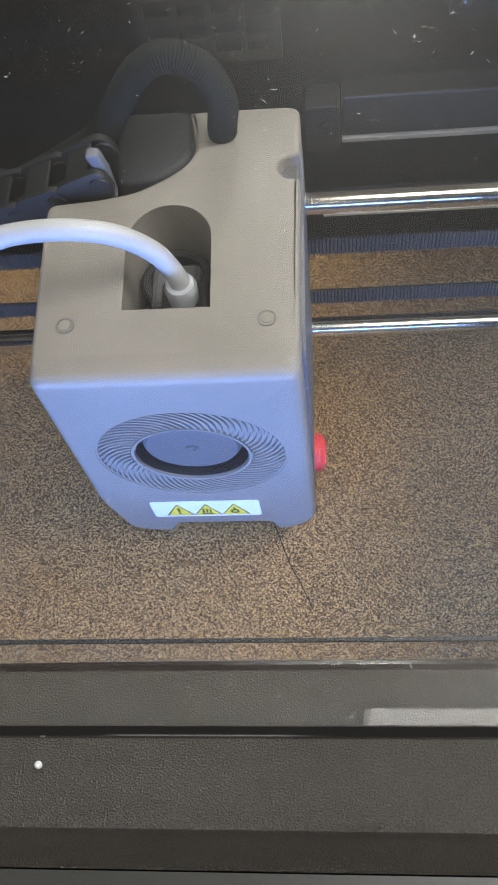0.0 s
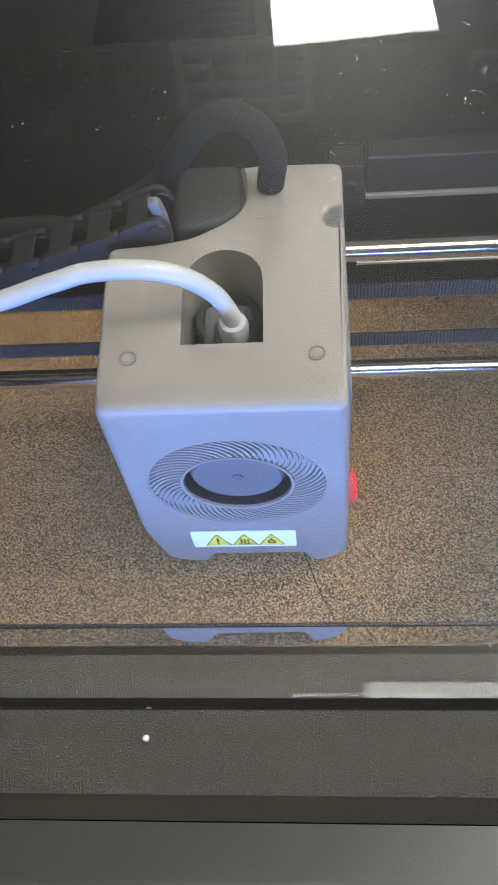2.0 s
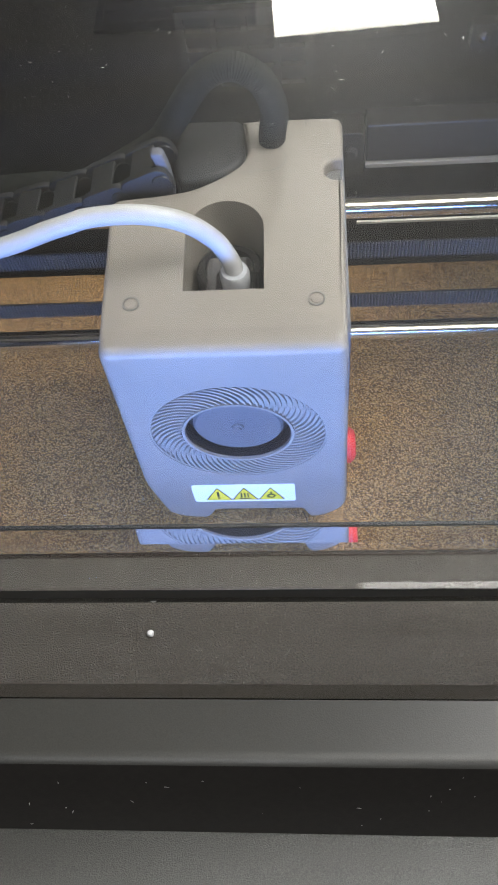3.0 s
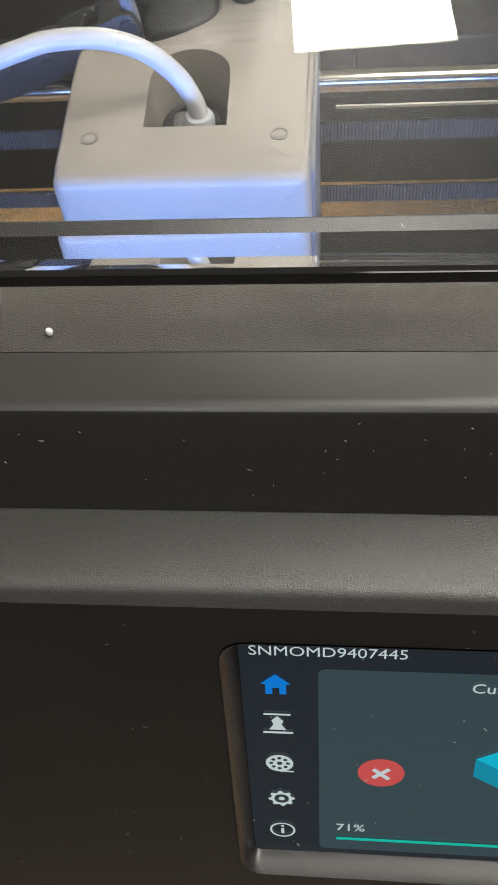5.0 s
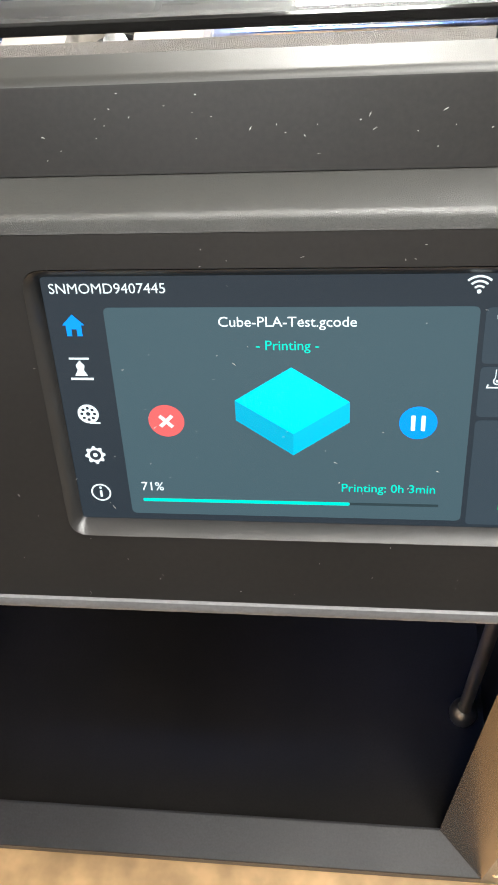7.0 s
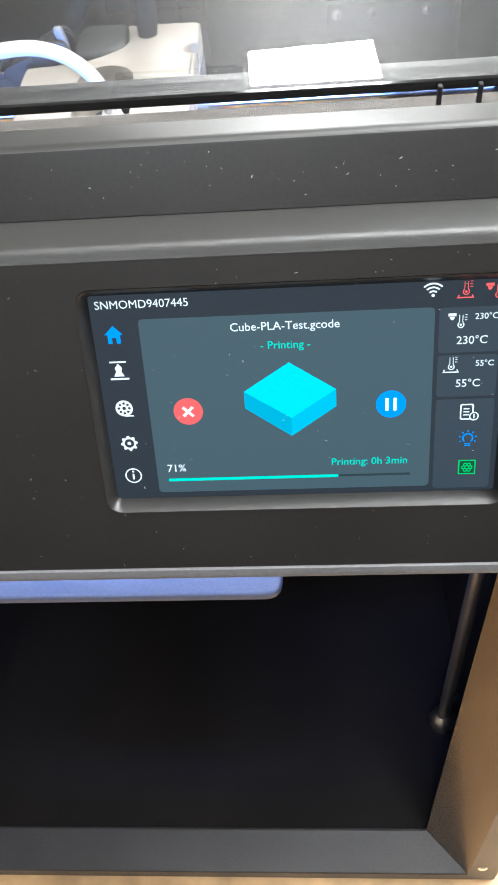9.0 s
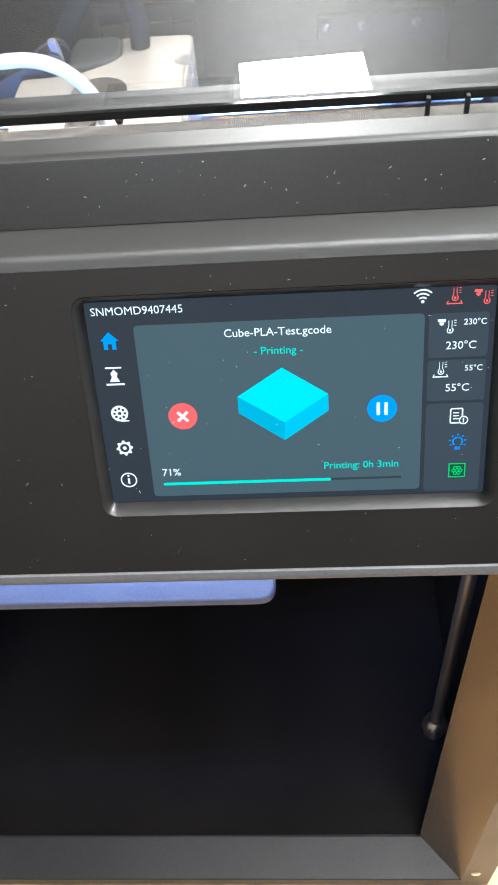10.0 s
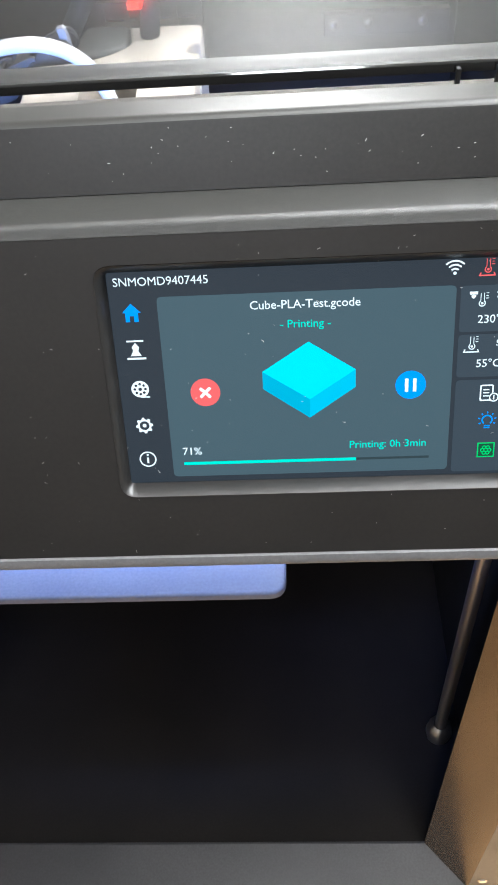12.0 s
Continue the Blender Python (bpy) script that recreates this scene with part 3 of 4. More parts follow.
# top cover with its arched opening, rear column and shoulder
arch = [(-0.0887, 0.1706), (-0.0651, 0.1706), (-0.0655, 0.1930)] + [(-0.0771 + 0.0116 * math.cos(a), 0.1935 + 0.0116 * math.sin(a)) for a in [math.pi * k / 12 for k in range(1, 12)]] + [(-0.0891, 0.1915)]
arch = [Vector(p) for p in arch]
shoulder = [(-0.0712, 0.2260), (-0.0728, 0.2214), (-0.0800, 0.2150), (-0.0880, 0.2108), (-0.0980, 0.2090), (-0.1130, 0.2078)]
top_outline = rounded([(HL + 0.0002, HY + 0.0046), (HR - 0.0002, HY + 0.0046), (-0.0412, 0.2126), (-0.0455, 0.2128), (-0.0478, 0.2168), (-0.0455, 0.2208), (-0.0411, 0.2210), (-0.0409, 0.2398), (-0.0604, 0.2402), (-0.0607, 0.2365), (-0.0622, 0.2336), (-0.0647, 0.2336), (-0.0660, 0.2365), (-0.0663, 0.2402), (-0.0735, 0.2398)] + shoulder + [(-0.1132, 0.1960)],
                      [0.002, 0.002, 0.001, 0.0022, 0.0022, 0.0022, 0.001, 0.004, 0.0003, 0.0015, 0.002, 0.002, 0.0015, 0.0003, 0.001] + [0.003] * 6 + [0.002])
part("top_cover", plate(top_outline, [arch], flat, HZ, HZ - 0.030, 0.0016), SHELL, head, "light grey top cover with an arched opening", True)
lower = rounded([(HL + 0.001, HY + 0.0082), (-0.0432, HY + 0.0082), (-0.0432, 0.2350), (-0.0720, 0.2350), (-0.0725, 0.2150), (-0.1100, 0.2050)], 0.004)
part("body", plate(lower, [], flat, HZ - 0.0302, -0.1240, 0.001), SHELL, head, "light grey lower body")
part("pocket_floor", box((-0.0905, 0.1690, HZ - 0.0285), (-0.0635, 0.2065, HZ - 0.0265)), DARK, head)
part("extruder_ring", lathe([(0.0075, -0.004), (0.0102, -0.004), (0.0105, 0.006), (0.0096, 0.007), (0.0078, 0.007), (0.0075, 0.006)], (-0.0771, 0.1900, HZ - 0.0205), "Z", 32), DARK, head, "black ring inside the opening", True)
part("extruder_block", box((-0.0845, 0.1800, HZ - 0.0264), (-0.0700, 0.1950, HZ - 0.0130), 0.002), FANGREY, head, "grey extruder block inside the opening")
part("filament_collet", lathe([(0.0022, -0.006), (0.0042, -0.006), (0.0046, 0.0015), (0.0039, 0.0032), (0.0024, 0.0032), (0.0022, 0.002)], (-0.0746, 0.1822, HZ - 0.0085), "Z", 24), BEDGREY, head, "pale collet that holds the tube", True)
part("collet_base", box((-0.0810, 0.1740, HZ - 0.026), (-0.0680, 0.1880, HZ - 0.0120), 0.001), DARK, head)
for x in (-0.0860, -0.0830, -0.0672):
    part("clip", box((x - 0.0010, 0.1722, HZ - 0.026), (x + 0.0010, 0.1752, HZ - 0.010), 0.0004), BEDGREY, head)
for x, y in ((-0.1034, 0.1665), (-0.0502, 0.1664)):
    part("cap_groove", plate(circle(x, y, 0.0025, 28), [circle(x, y, 0.0021, 28)], flat, HZ + 0.00025, HZ - 0.0005), FANGREY, head, "dark groove round the screw cap")
    part("screw_cap", lathe([(0.0001, 0.0002), (0.0015, 0.0002), (0.0017, -0.0001), (0.0019, -0.0001), (0.0021, 0.0002), (0.0023, 0.0), (0.0023, -0.0015), (0.0001, -0.0015)], (x, y, HZ), "Z", 20), SHELL, head, smooth=True)
# darker grey filling stands for the shade inside the notch
part("thumb_dent", box((-0.0485, 0.2120, HZ - 0.0295), (-0.0417, 0.2216, HZ - 0.0048), 0.0006), FANGREY, head, "thumb notch in the edge, its shade put into a darker grey")
seam = bmesh.new()
line = [(-0.0715, 0.2274)] + [(-0.0648 + 0.0059 * math.cos(a), 0.2222 + 0.0052 * math.sin(a)) for a in [math.pi * (0.5 - k / 16) for k in range(17)]] + [(-0.0735, 0.2170)]
for (xa, ya), (xb, yb) in zip(line, line[1:]):
    side = Vector((ya - yb, xb - xa)).normalized() * 0.00014
    seam.faces.new([seam.verts.new((x + k * side.x, y + k * side.y, HZ + 0.00008)) for x, y, k in ((xa, ya, -1), (xb, yb, -1), (xb, yb, 1), (xa, ya, 1))])
part("seam", seam, FANGREY, head, "fine curved seam line")
part("edge_tick", box((-0.0528, 0.2360, HZ - 0.0004), (-0.0524, 0.2392, HZ + 0.00008)), FANGREY, head, "short seam at the rear edge")
part("side_strip", plate(rounded([(0.1600, -0.118), (0.228, -0.118), (0.234, -0.030), (0.1600, -0.028)], 0.004), [], lambda u, v, d: (d, u, v), -0.0436, -0.0406, 0.0006), TRIM, head, "pale glossy side plate", True)
# fan: swirl grille, dark well, hub
grille = part("fan_grille", plate(circle(FX, FZ, FR + 0.0003, 64), [circle(FX, FZ, FR - 0.0006, 64)], front, HY + 0.0003, HY + 0.006), SHELL, head, "swirl grille round the fan")
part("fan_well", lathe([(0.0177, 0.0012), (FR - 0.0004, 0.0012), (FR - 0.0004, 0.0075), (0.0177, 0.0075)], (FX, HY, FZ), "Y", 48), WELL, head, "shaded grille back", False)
bm = bmesh.new()
NV = 60
rows_ = []
for k in range(7):
    t = k / 6
    rr_ = 0.0184 + (FR - 0.0008 - 0.0184) * t
    a = 0.16 * t * t + 0.26 * t
    w = 0.00125 * (0.72 + 0.55 * t) / 2
    c, q = math.cos(a), math.sin(a)
    rows_.append([bm.verts.new((rr_ * c - q * o, d, rr_ * q + c * o)) for o, d in ((-w, 0.0011), (-w * 0.8, 0.0), (w * 0.8, 0.0), (w, 0.0011))])
for a, c in zip(rows_, rows_[1:]):
    for k in range(3):
        bm.faces.new((a[k], a[k + 1], c[k + 1], c[k]))
bm.faces.new(rows_[0])
bm.faces.new(rows_[-1])
first = part("vane", bm, SHELL, grille)
first.location = (FX, HY + 0.0003, FZ)
for k in range(1, NV):
    o = new("vane", first.data)
    o.parent = grille
    o.location = first.location
    o.rotation_euler = (0, 2 * math.pi * k / NV, 0)
part("inner_ring", lathe([(0.0172, 0.0002), (0.0181, 0.0001), (0.0182, 0.0040), (0.0174, 0.0068), (0.0168, 0.0068)], (FX, HY + 0.0001, FZ), "Y", 48), SHELL, grille, "raised inner rim", True)
part("well_back", lathe([(0.0001, 0.0068), (0.0176, 0.0068), (0.0176, 0.0074), (0.0001, 0.0074)], (FX, HY, FZ), "Y", 32), DARK, head, "black fan well")
part("well_wall", lathe([(0.0168, 0.0012), (0.0171, 0.0012), (0.0171, 0.0067), (0.0168, 0.0067)], (FX, HY, FZ), "Y", 40), DARK, head, "black fan well wall")
hub = part("fan_hub", lathe([(0.0001, 0.0026), (0.0138, 0.0026), (0.0146, 0.0034), (0.0146, 0.0067), (0.0001, 0.0067)], (FX, HY, FZ + 0.0008), "Y", 40), FANGREY, head, "flat grey fan hub", True)
part("hub_pin", lathe([(0.0001, 0.0012), (0.0010, 0.0014), (0.0012, 0.0018), (0.0018, 0.0020), (0.0020, 0.0025), (0.0001, 0.0025)], (FX, HY, FZ + 0.0008), "Y", 20), FANGREY, hub, smooth=True)
# warning sticker
LX0, LX1, LZ0, LZ1 = -0.0968, -0.0594, -0.1163, -0.1027
sticker = part("warning_label", plate(rounded([(LX0, LZ0), (LX1, LZ0), (LX1, LZ1), (LX0, LZ1)], 0.0012), [], front, HY - 0.00025, HY + 0.0002), WHITE, head, "white sticker with three yellow warning triangles")
for k in range(3):
    cx, cz = LX0 + 0.0092 + k * 0.0097, (LZ0 + LZ1) / 2 - 0.0004
    part("triangle_outline", plate(rounded([(cx - 0.0049, cz - 0.0049), (cx + 0.0049, cz - 0.0049), (cx, cz + 0.0052)], 0.0007, 3), [], front, HY - 0.00036, HY - 0.00027), INK, sticker, "black triangle outline")
    part("triangle", plate(rounded([(cx - 0.0044, cz - 0.0046), (cx + 0.0044, cz - 0.0046), (cx, cz + 0.0046)], 0.0006, 3), [], front, HY - 0.00045, HY - 0.00030), YELLOW, sticker, "yellow warning triangle")
    if k == 0:
        part("mark", box((cx - 0.0004, HY - 0.0006, cz - 0.0016), (cx + 0.0004, HY - 0.0005, cz + 0.0020)), INK, sticker)
        part("mark", box((cx - 0.0004, HY - 0.0006, cz - 0.0033), (cx + 0.0004, HY - 0.0005, cz - 0.0024)), INK, sticker)
    elif k == 1:
        for q in (-0.0012, 0.0, 0.0012):
            part("mark", box((cx + q - 0.0003, HY - 0.0006, cz - 0.0024), (cx + q + 0.0003, HY - 0.0005, cz + 0.0010)), INK, sticker)
        part("mark", box((cx - 0.0022, HY - 0.0006, cz - 0.0037), (cx + 0.0022, HY - 0.0005, cz - 0.0031)), INK, sticker)
    else:
        part("mark", plate(circle(cx, cz - 0.0014, 0.0016, 16), [circle(cx, cz - 0.0014, 0.0009, 12)], front, HY - 0.0006, HY - 0.0005), INK, sticker)
        part("mark", box((cx - 0.0003, HY - 0.0006, cz + 0.0004), (cx + 0.0003, HY - 0.0005, cz + 0.0019)), INK, sticker)
part("nozzle", lathe([(0.0001, -0.1415), (0.0010, -0.1412), (0.0030, -0.1390), (0.0055, -0.1375), (0.0055, -0.1300), (0.0085, -0.1295), (0.0085, -0.1241), (0.0001, -0.1241)], (-0.0770, 0.185, 0), "Z", 20), STEEL, head, "metal nozzle under the head", True)
part("duct", box((-0.0960, 0.1600, -0.1340), (-0.0560, 0.1720, -0.1242), 0.002), INK, head, "black air duct under the cover")
dial = part("red_dial", lathe([(0.0001, -0.0430), (0.0066, -0.0430), (0.0070, -0.0415), (0.0070, -0.0385), (0.0056, -0.0370), (0.0054, -0.0377), (0.0001, -0.0377)], (0, 0.1740, -0.1205), "X", 28), RED, head, "round red plastic dial", True)
part("dial_grip", box((-0.0378, 0.1695, -0.1220), (-0.0364, 0.1785, -0.1190), 0.0005), RED, dial)

# ---- filament tube, wiring hose, cable chain ----
tubes = thing("filament_tube", "white plastic filament tube curving into the print head", "tube")
part("hose", tube([(-0.0746, 0.1822, -0.040), (-0.0746, 0.1826, -0.027), (-0.0760, 0.1832, -0.0205), (-0.0798, 0.1839, -0.0135), (-0.0874, 0.1826, -0.0050), (-0.0984, 0.1812, -0.0002), (-0.1120, 0.1807, -0.0002), (-0.1217, 0.1792, -0.0020), (-0.1500, 0.1770, -0.0090), (-0.2000, 0.1850, -0.0150), (-0.2450, 0.2200, -0.0050)], 0.0028, 16), TUBE, tubes, smooth=True)
hose = thing("wiring_hose", "ribbed black wiring hose looping behind the print head", "cable")
part("hose", tube([(-0.0634, 0.2305, -0.045), (-0.0634, 0.2305, -0.0205), (-0.0620, 0.2305, -0.0092), (-0.0649, 0.2305, 0.0007), (-0.0699, 0.2305, 0.0057), (-0.0756, 0.2305, 0.0073), (-0.0827, 0.2305, 0.0039), (-0.0890, 0.2305, -0.0040), (-0.0948, 0.2305, -0.0126), (-0.1020, 0.2305, -0.0203), (-0.1298, 0.2305, -0.0355), (-0.1429, 0.2360, -0.0400), (-0.1900, 0.2400, -0.0440), (-0.2450, 0.2500, -0.0400)], 0.0042, 14, 0.05, 16), HOSE, hose, smooth=True)


def chain_link(parent, p, ang):
    m = Matrix.Translation(p) @ Matrix.Rotation(ang, 4, "Y")
    for y in (-0.0075, 0.0055):
        bm = plate(rounded([(-0.0085, -0.0052), (0.0085, -0.0052), (0.0085, 0.0052), (-0.0085, 0.0052)], 0.0048), [], front, y, y + 0.0020, 0.0004)
        bm.transform(m)
        part("side_plate", bm, CHAIN, parent, smooth=True)
        bm = lathe([(0.0001, y - 0.0006), (0.0030, y - 0.0006), (0.0032, y), (0.0001, y)], (0.0052, 0, 0), "Y", 14)
        bm.transform(m)
        part("pivot", bm, CHAIN, parent)
    for z in (-0.0047, 0.0036):
        bm = box((-0.0040, -0.0054, z), (0.0040, 0.0054, z + 0.0011), 0.0003)
        bm.transform(m)
        part("cross_bar", bm, CHAIN, parent)


chain = thing("cable_chain", "black plastic cable chain beside the print head", "cable chain")
for k in range(11):
    t = k / 10
    chain_link(chain, (-0.1015 - 0.140 * t, 0.2170 + 0.004 * t, -0.0185 - 0.0260 * math.sin(min(1.0, t * 1.5) * 1.5708)), -0.40 * (1 - t))
part("end_bracket", plate(rounded([(-0.0995, -0.0075), (-0.0955, -0.0075), (-0.0942, -0.0140), (-0.0938, -0.0250), (-0.0970, -0.0250), (-0.0974, -0.0150)], 0.0015), [], front, 0.2120, 0.2150, 0.0008), TRIM, chain, "grey curved end bracket", True)
block = thing("wiring_cover", "matt black wiring cover behind the print head", "cover")
part("cover", plate(rounded([(-0.0953, 0.2257), (-0.0931, 0.2126), (-0.0797, 0.2137), (-0.0714, 0.2205), (-0.0725, 0.2396), (-0.0928, 0.2401)], 0.004), [], flat, -0.0190, -0.0600, 0.0025), DARK, block, smooth=True)

# ---- touch screen ----
screen = thing("touch_screen", "lit colour touch screen in the front panel", "touch screen")


def glow(name, colour, power=1.0):
    return material(name, (0.004, 0.0045, 0.005), rough=0.22, emit=colour, emit_power=power, spec=0.3)


def srgb(r, g, b):
    return tuple((c / 255 / 12.92) if c < 11 else ((c / 255 + 0.055) / 1.055) ** 2.4 for c in (r, g, b))


U_BACK = glow("screen_background", srgb(38, 46, 53), SCREEN_POWER)
U_CARD = glow("screen_card", srgb(62, 83, 90), SCREEN_POWER)
U_SIDE = glow("screen_side_card", srgb(50, 62, 70), SCREEN_POWER)
U_WHITE = glow("screen_white", srgb(225, 240, 242), SCREEN_POWER)
U_GREEN = glow("screen_green", srgb(0, 214, 190), SCREEN_POWER)
U_CYAN = glow("screen_cyan", srgb(0, 208, 240), SCREEN_POWER)
U_CYAN2 = glow("screen_cyan_left", srgb(0, 160, 192), SCREEN_POWER)
U_CYAN3 = glow("screen_cyan_right", srgb(0, 176, 208), SCREEN_POWER)
U_RED = glow("screen_red", srgb(232, 92, 90), SCREEN_POWER)
U_BLUE = glow("screen_blue", srgb(0, 142, 248), SCREEN_POWER)
U_LEAF = glow("screen_leaf", srgb(20, 190, 95), SCREEN_POWER)
U_TRACK = glow("screen_track", srgb(40, 56, 60), SCREEN_POWER)
D0 = 0.0


def on_screen(u, v, d):
    return on_panel(u / 1000, v / 1000, D0 - d * 0.00012)


def shape(name, outline, mat, level=2, holes=(), label="", parent=None):
    bm = bmesh.new()
    es = []
    for pts in [outline, *holes]:
        vs = [bm.verts.new(on_screen(p[0], p[1], level)) for p in pts]
        es += [bm.edges.new((vs[k], vs[(k + 1) % len(vs)])) for k in range(len(vs))]
    bmesh.ops.triangle_fill(bm, use_beauty=True, edges=es)
    return finish(bm, name, mat, parent or screen, label)


def rect(u0, v0, u1, v1, r=0.0):
    pts = [(u0, v0), (u1, v0), (u1, v1), (u0, v1)]
    return rounded(pts, r) if r else [Vector(p) for p in pts]


def words(text, u, v, size, mat, align="LEFT", label="", bold=0.012):
    cu = bpy.data.curves.new("words", "FONT")
    cu.body, cu.size, cu.align_x, cu.align_y, cu.offset = text, size, align, "CENTER", bold
    cu.resolution_u = 3
    tmp = bpy.data.objects.new("words", cu)
    scene.collection.objects.link(tmp)
    me = bpy.data.meshes.new_from_object(tmp.evaluated_get(bpy.context.evaluated_depsgraph_get()))
    bpy.data.objects.remove(tmp)
    for w in me.vertices:
        w.co = Vector(on_screen(u + w.co.x, v + w.co.y, 3))
    me.materials.clear()
    me.materials.append(mat)
    ob = new("text", me)
    ob.parent = screen
    return tagged(ob, label or "lit lettering")


part("display", plate([Vector((p[0], p[1])) for p in rect(-47.7, -27.2, 47.7, 27.2)], [], lambda u, v, d: on_panel(u / 1000, v / 1000, d), D0, D0 + 0.0012), U_BACK, screen, "dark glossy display glass")
shape("card", rect(-36.6, -25.6, 31.6, 21.2, 1.2), U_CARD, 1, label="dim grey-blue main card")
for v0, v1 in ((10.0, 21.0), (-1.2, 9.4), (-26.4, -1.9)):
    shape("card", rect(32.6, v0, 46.4, v1, 1.0), U_SIDE, 1, label="dim grey-blue side card")
words("SNMOMD9407445", -46.3, 24.9, 2.8, U_WHITE, bold=0.0)
words("Cube-PLA-Test.gcode", -2.6, 18.3, 2.85, U_WHITE, "CENTER")
words("- Printing -", -2.6, 13.6, 2.75, U_GREEN, "CENTER")
words("71%", -33.9, -18.6, 2.9, U_WHITE)
words("Printing: 0h 3min", 26.3, -18.0, 2.75, U_GREEN, "RIGHT")
words("230°C", 43.2, 18.7, 2.05, U_WHITE, "CENTER")
words("230°C", 40.2, 13.0, 2.75, U_WHITE, "CENTER")
words("55°C", 43.4, 7.2, 2.05, U_WHITE, "CENTER")
words("55°C", 39.8, 2.2, 2.75, U_WHITE, "CENTER")
shape("progress_track", rect(-33.8, -22.25, 27.0, -21.6), U_TRACK, 2)
shape("progress_bar", rect(-33.8, -22.3, 9.2, -21.5, 0.3), U_GREEN, 3)
# preview of the part
t_, l_, c_, r_, lb, bb, rb_ = (-2.0, 9.2), (-13.1, 2.0), (-1.9, -5.4), (9.0, 1.9), (-13.1, -2.4), (-2.0, -10.3), (9.0, -2.6)
shape("block_top", [Vector(p) for p in (t_, l_, c_, r_)], U_CYAN, 3, label="bright cyan preview face")
shape("block_side", [Vector(p) for p in (l_, lb, bb, c_)], U_CYAN2, 3, label="darker cyan preview face")
shape("block_side", [Vector(p) for p in (c_, bb, rb_, r_)], U_CYAN3, 3, label="cyan preview face")


def bar(p, q, w):
    p, q = Vector(p), Vector(q)
    d = (q - p).normalized()
    s = Vector((-d.y, d.x)) * w / 2
    return [p - s, q - s, q + s, p + s]


shape("stop_button", circle(-27.0, -2.8, 3.6, 40), U_RED, 2, label="round red stop button")
for a in (0.785, 2.356):
    c, s = 1.75 * math.cos(a), 1.75 * math.sin(a)
    shape("cross_bar", bar((-27.0 - c, -2.8 - s), (-27.0 + c, -2.8 + s), 0.75), U_WHITE, 3 + (a > 1))
shape("pause_button", circle(22.0, -2.6, 3.6, 40), U_BLUE, 2, label="round blue pause button")
for q in (-0.95, 0.95):
    shape("pause_bar", rect(22.0 + q - 0.4, -4.3, 22.0 + q + 0.4, -0.9, 0.2), U_WHITE, 3)
# menu icons
shape("home_icon", [Vector(p) for p in ((-44.9, 17.7), (-42.7, 19.9), (-40.5, 17.7), (-41.2, 17.7), (-41.2, 15.5), (-42.2, 15.5), (-42.2, 16.9), (-43.2, 16.9), (-43.2, 15.5), (-44.2, 15.5), (-44.2, 17.7))], U_BLUE, 2, label="blue house icon")
shape("plate_icon", rect(-44.7, 10.6, -40.7, 11.0), U_WHITE, 2)
shape("plate_icon", rect(-44.9, 6.2, -40.4, 6.7), U_WHITE, 2)
shape("plate_icon", [Vector(p) for p in ((-44.0, 7.1), (-41.4, 7.1), (-42.1, 8.4), (-41.8, 9.3), (-42.7, 10.4), (-43.6, 9.3), (-43.3, 8.4))], U_WHITE, 2)
shape("spool_icon", circle(-42.7, -1.4, 2.15, 28), U_WHITE, 2, [circle(-42.7, -1.4, 0.45, 10)] + [circle(-42.7 + 1.3 * math.cos(k * math.pi / 4), -1.4 + 1.3 * math.sin(k * math.pi / 4), 0.34, 8) for k in range(8)], "white spool icon")
shape("spool_icon", rect(-42.7, -3.65, -40.5, -3.3), U_WHITE, 2)
gear = []
for k in range(32):
    r = 2.15 if k % 4 < 2 else 1.7
    a = 2 * math.pi * k / 32
    gear.append(Vector((-42.65 + r * math.cos(a), -11.1 + r * math.sin(a))))
shape("gear_icon", gear, U_WHITE, 2, [circle(-42.65, -11.1, 1.2, 20)], "white gear icon")
shape("gear_icon", circle(-42.65, -11.1, 0.5, 12), U_WHITE, 2)
shape("info_icon", circle(-42.75, -20.4, 2.15, 28), U_WHITE, 2, [circle(-42.75, -20.4, 1.8, 24)], "white information icon")
shape("info_icon", rect(-43.0, -21.5, -42.5, -19.9), U_WHITE, 2)
shape("info_icon", circle(-42.75, -19.2, 0.3, 10), U_WHITE, 2)


def wedge(cu, cv, r0, r1, a0, a1, n=10):
    return [Vector((cu + r0 * math.cos(a0 + (a1 - a0) * k / n), cv + r0 * math.sin(a0 + (a1 - a0) * k / n))) for k in range(n + 1)] + [Vector((cu + r1 * math.cos(a1 + (a0 - a1) * k / n), cv + r1 * math.sin(a1 + (a0 - a1) * k / n))) for k in range(n + 1)]


for r0, r1 in ((0.9, 1.3), (1.8, 2.2), (2.7, 3.1)):
    shape("wireless_icon", wedge(31.0, 23.9, r0, r1, 0.80, 2.34), U_WHITE, 2)
shape("wireless_icon", circle(31.0, 24.0, 0.4, 10), U_WHITE, 2)


def thermometer(u, v, mat):
    shape("thermometer_icon", wedge(u, v - 0.9, 0.55, 0.8, 2.2, 2.2 + 5.0, 14), mat, 2)
    shape("thermometer_icon", circle(u, v - 0.9, 0.3, 10), mat, 2)
    for q in (-0.45, 0.3):
        shape("thermometer_icon", rect(u + q, v - 0.3, u + q + 0.16, v + 1.5), mat, 2)
    for q in (0.2, 0.8, 1.4):
        shape("thermometer_icon", rect(u + 0.8, v + q, u + 1.4, v + q + 0.16), mat, 2)


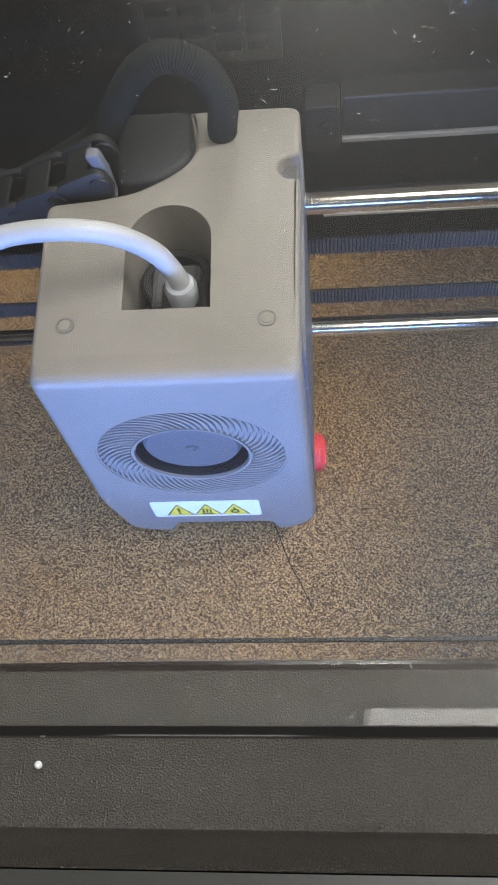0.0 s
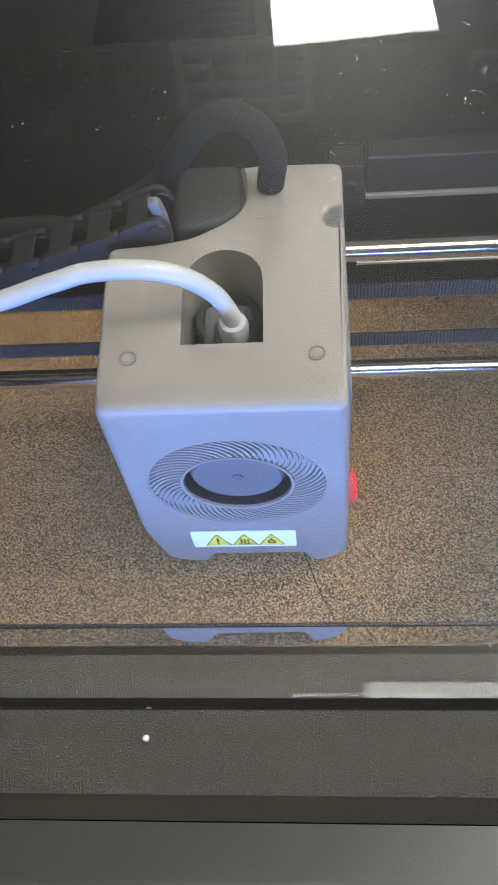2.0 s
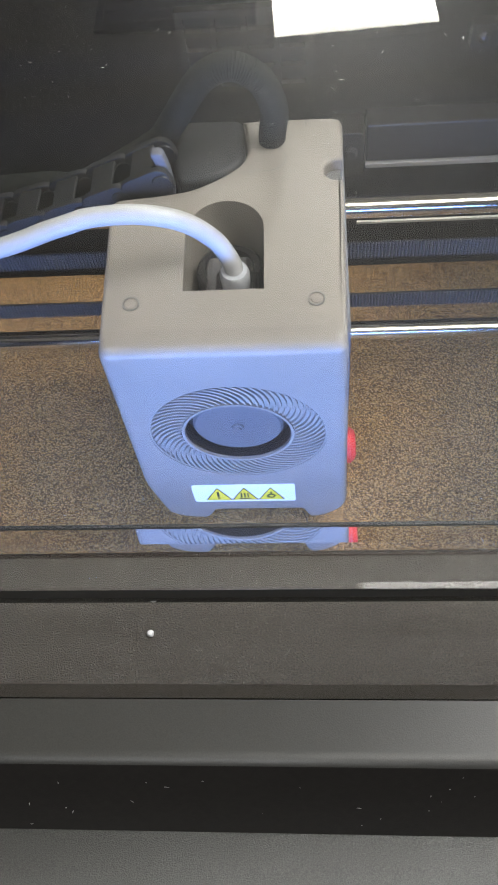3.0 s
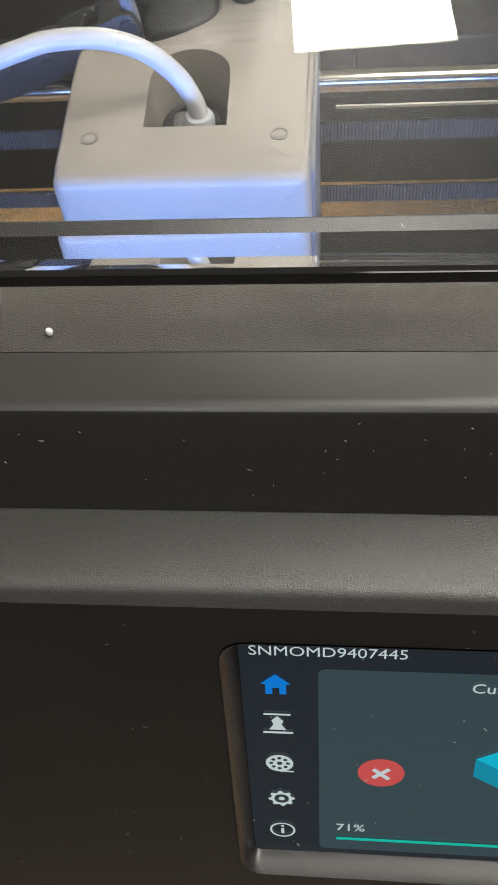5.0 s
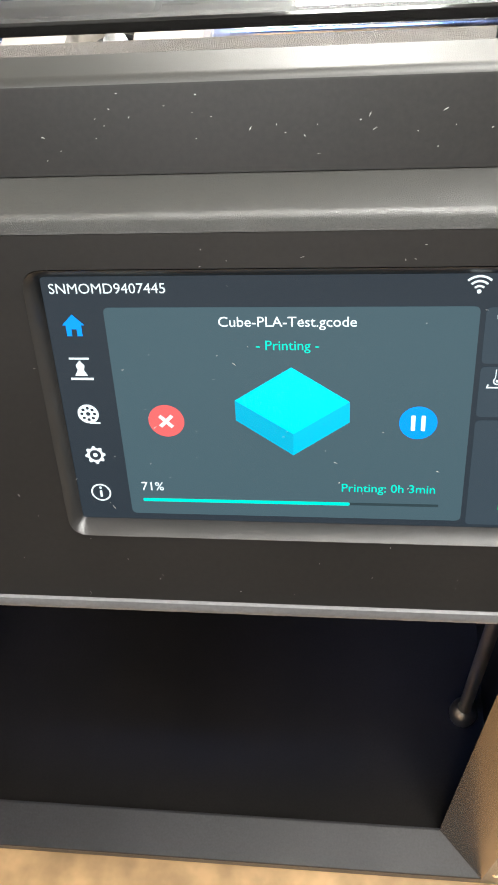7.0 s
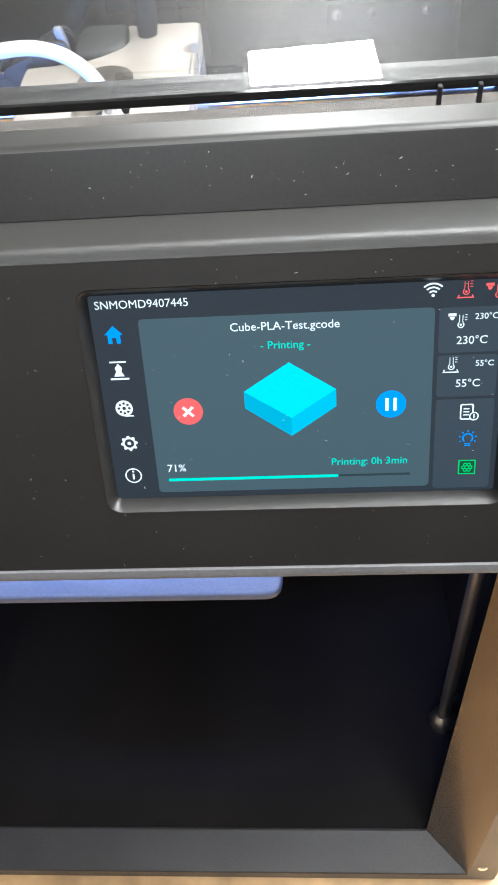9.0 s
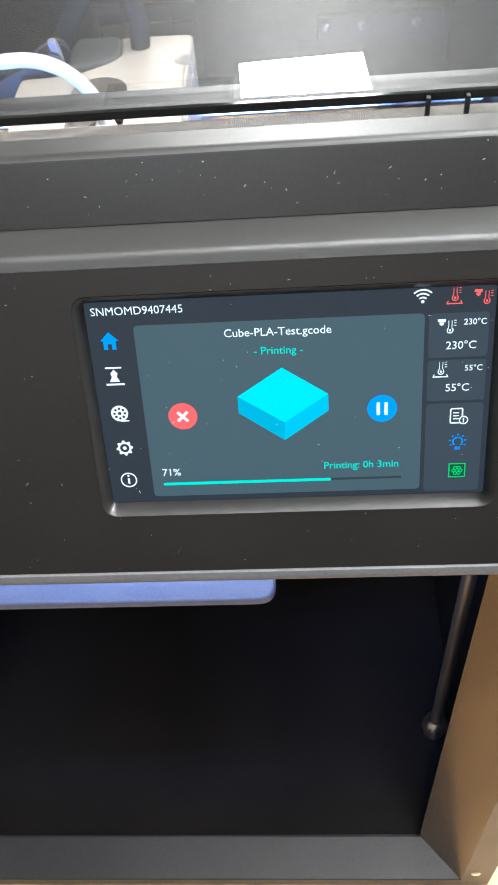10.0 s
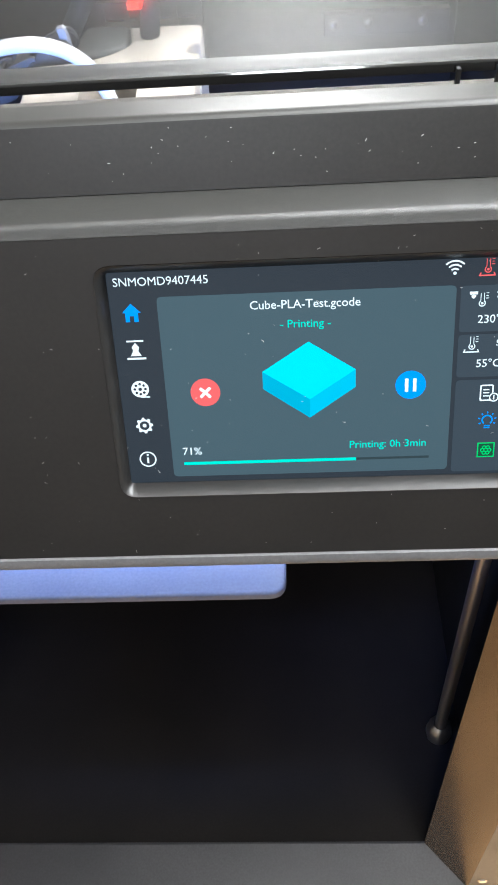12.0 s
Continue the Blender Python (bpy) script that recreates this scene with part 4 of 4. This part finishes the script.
def bed_icon(u, v, mat):
    thermometer(u + 0.1, v + 0.5, mat)
    shape("bed_icon", [Vector(p) for p in ((u - 1.9, v - 1.9), (u + 1.9, v - 1.9), (u + 1.6, v - 1.1), (u + 1.3, v - 1.1), (u + 1.5, v - 1.6), (u - 1.5, v - 1.6), (u - 1.3, v - 1.1), (u - 1.6, v - 1.1))], mat, 2)


def nozzle_icon(u, v, mat):
    thermometer(u + 0.9, v - 0.2, mat)
    shape("nozzle_icon", [Vector(p) for p in ((u - 2.0, v + 1.0), (u - 0.2, v + 1.0), (u - 0.2, v + 1.7), (u - 2.0, v + 1.7))], mat, 2)
    shape("nozzle_icon", [Vector(p) for p in ((u - 1.6, v + 0.9), (u - 1.6, v + 0.4), (u - 1.1, v), (u - 0.6, v + 0.4), (u - 0.6, v + 0.9))], mat, 2)


bed_icon(38.2, 25.0, U_RED)
nozzle_icon(44.6, 24.7, U_RED)
nozzle_icon(36.6, 17.9, U_WHITE)
bed_icon(35.7, 6.9, U_WHITE)
# report, light and fan icons
shape("report_icon", rect(38.4, -7.4, 41.6, -3.2, 0.5), U_WHITE, 2, [rect(38.75, -7.05, 41.25, -3.55, 0.3)], "white report icon")
for q in (-4.5, -5.3, -6.1):
    shape("report_icon", rect(39.2, q - 0.15, 40.6, q + 0.15), U_WHITE, 2)
shape("report_icon", circle(41.7, -6.4, 1.15, 20), U_SIDE, 3)
shape("report_icon", circle(41.7, -6.4, 1.15, 20), U_WHITE, 4, [circle(41.7, -6.4, 0.85, 16)])
shape("report_icon", rect(41.55, -7.0, 41.85, -5.8), U_WHITE, 4)
shape("light_icon", wedge(40.6, -12.4, 1.0, 1.35, -0.9, 4.04, 18), U_BLUE, 2, label="blue bulb icon")
for q in (-14.1, -14.6):
    shape("light_icon", rect(39.9, q, 41.3, q + 0.3), U_BLUE, 2)
for k in range(7):
    a = math.pi * (-0.15 + 1.3 * k / 6)
    c, s = math.cos(a), math.sin(a)
    shape("light_icon", bar((40.6 + 1.7 * c, -12.4 + 1.7 * s), (40.6 + 2.2 * c, -12.4 + 2.2 * s), 0.3), U_BLUE, 2)
shape("fan_icon", rect(38.7, -22.5, 42.9, -18.5), U_LEAF, 2, [rect(39.0, -22.2, 42.6, -18.8)], "green fan icon")
shape("fan_icon", rect(39.0, -22.2, 42.6, -18.8), glow("screen_dark_green", srgb(12, 70, 48), SCREEN_POWER), 2)
for k in range(6):
    a = 2 * math.pi * k / 6
    shape("fan_icon", circle(40.8 + 0.85 * math.cos(a), -20.5 + 0.85 * math.sin(a), 0.55, 14), U_LEAF, 3, [circle(40.8 + 0.85 * math.cos(a), -20.5 + 0.85 * math.sin(a), 0.28, 8)])

# ---- dust, scratches and a stray strand ----
def flecks(name, label, spots, put, seed, mat):
    rnd = random.Random(seed)
    bm = bmesh.new()
    for (u0, u1, v0, v1, n, size) in spots:
        for _ in range(n):
            u, v = rnd.uniform(u0, u1), rnd.uniform(v0, v1)
            a = rnd.gauss(0.1, 0.9)
            l, w = size * rnd.uniform(0.5, 1.6) * (2.2 if rnd.random() < 0.25 else 1), size * rnd.uniform(0.25, 0.5)
            bend = rnd.uniform(-0.5, 0.5) * l
            c, q = math.cos(a), math.sin(a)
            pts = [(-l, -w * 0.4), (0, -w + bend * 0.3), (l, -w * 0.4), (l, w * 0.4), (0, w + bend * 0.3), (-l, w * 0.4)]
            bm.faces.new([bm.verts.new(put(u + x * c - y * q, v + x * q + y * c)) for x, y in pts])
    ob = finish(bm, name, mat)
    return tagged(ob, label, "dust", kind="stuff")


flecks("lid_dust", "fine white dust flecks and scratches on the lid", [(-0.15, 0.08, 0.070, 0.33, 300, 0.00014), (-0.12, 0.03, 0.17, 0.29, 260, 0.00022), (-0.09, 0.02, 0.152, 0.200, 110, 0.00018), (-0.10, 0.06, 0.0580, 0.075, 55, 0.00013)],
       lambda u, v: (u, v, 0.0470), 5, DUST)
flecks("panel_dust", "fine white dust flecks on the front panel", [(-0.14, 0.085, -0.046, 0.035, 170, 0.00014)], lambda u, v: on_panel(u, v, PD - 0.0002) if not (abs(u) < 0.05 and -0.0302 < v < 0.0296) else on_panel(u, v, D0 - 0.0009), 8, DUST)
flecks("band_dust", "fine white dust flecks on the upper band", [(-0.14, 0.085, 0.0015, 0.0140, 80, 0.00014)], lambda u, v: (u, 0.0240 + 0.492 * v - 0.0003, 0.0369 + 0.871 * v + 0.0002), 9, DUST)
crumb = tagged(finish(lathe([(0.0001, -0.0002), (0.0005, 0.0), (0.0006, 0.0005), (0.0004, 0.0009), (0.0001, 0.0010)], (-0.0782, 0.0534, 0.0376), "Z", 10), "plastic_crumb", WHITE, smooth=True), "tiny white plastic crumb on the rim", "crumb")
strand = tagged(finish(tube([(-0.0575, 0.156, -0.1416), (-0.0559, 0.1520, -0.1416), (-0.0512, 0.1392, -0.1416), (-0.0462, 0.1292, -0.1416), (-0.0430, 0.1220, -0.1416)], 0.00022, 6), "filament_strand", BELT), "thin dark filament strand lying on the build plate", "strand")
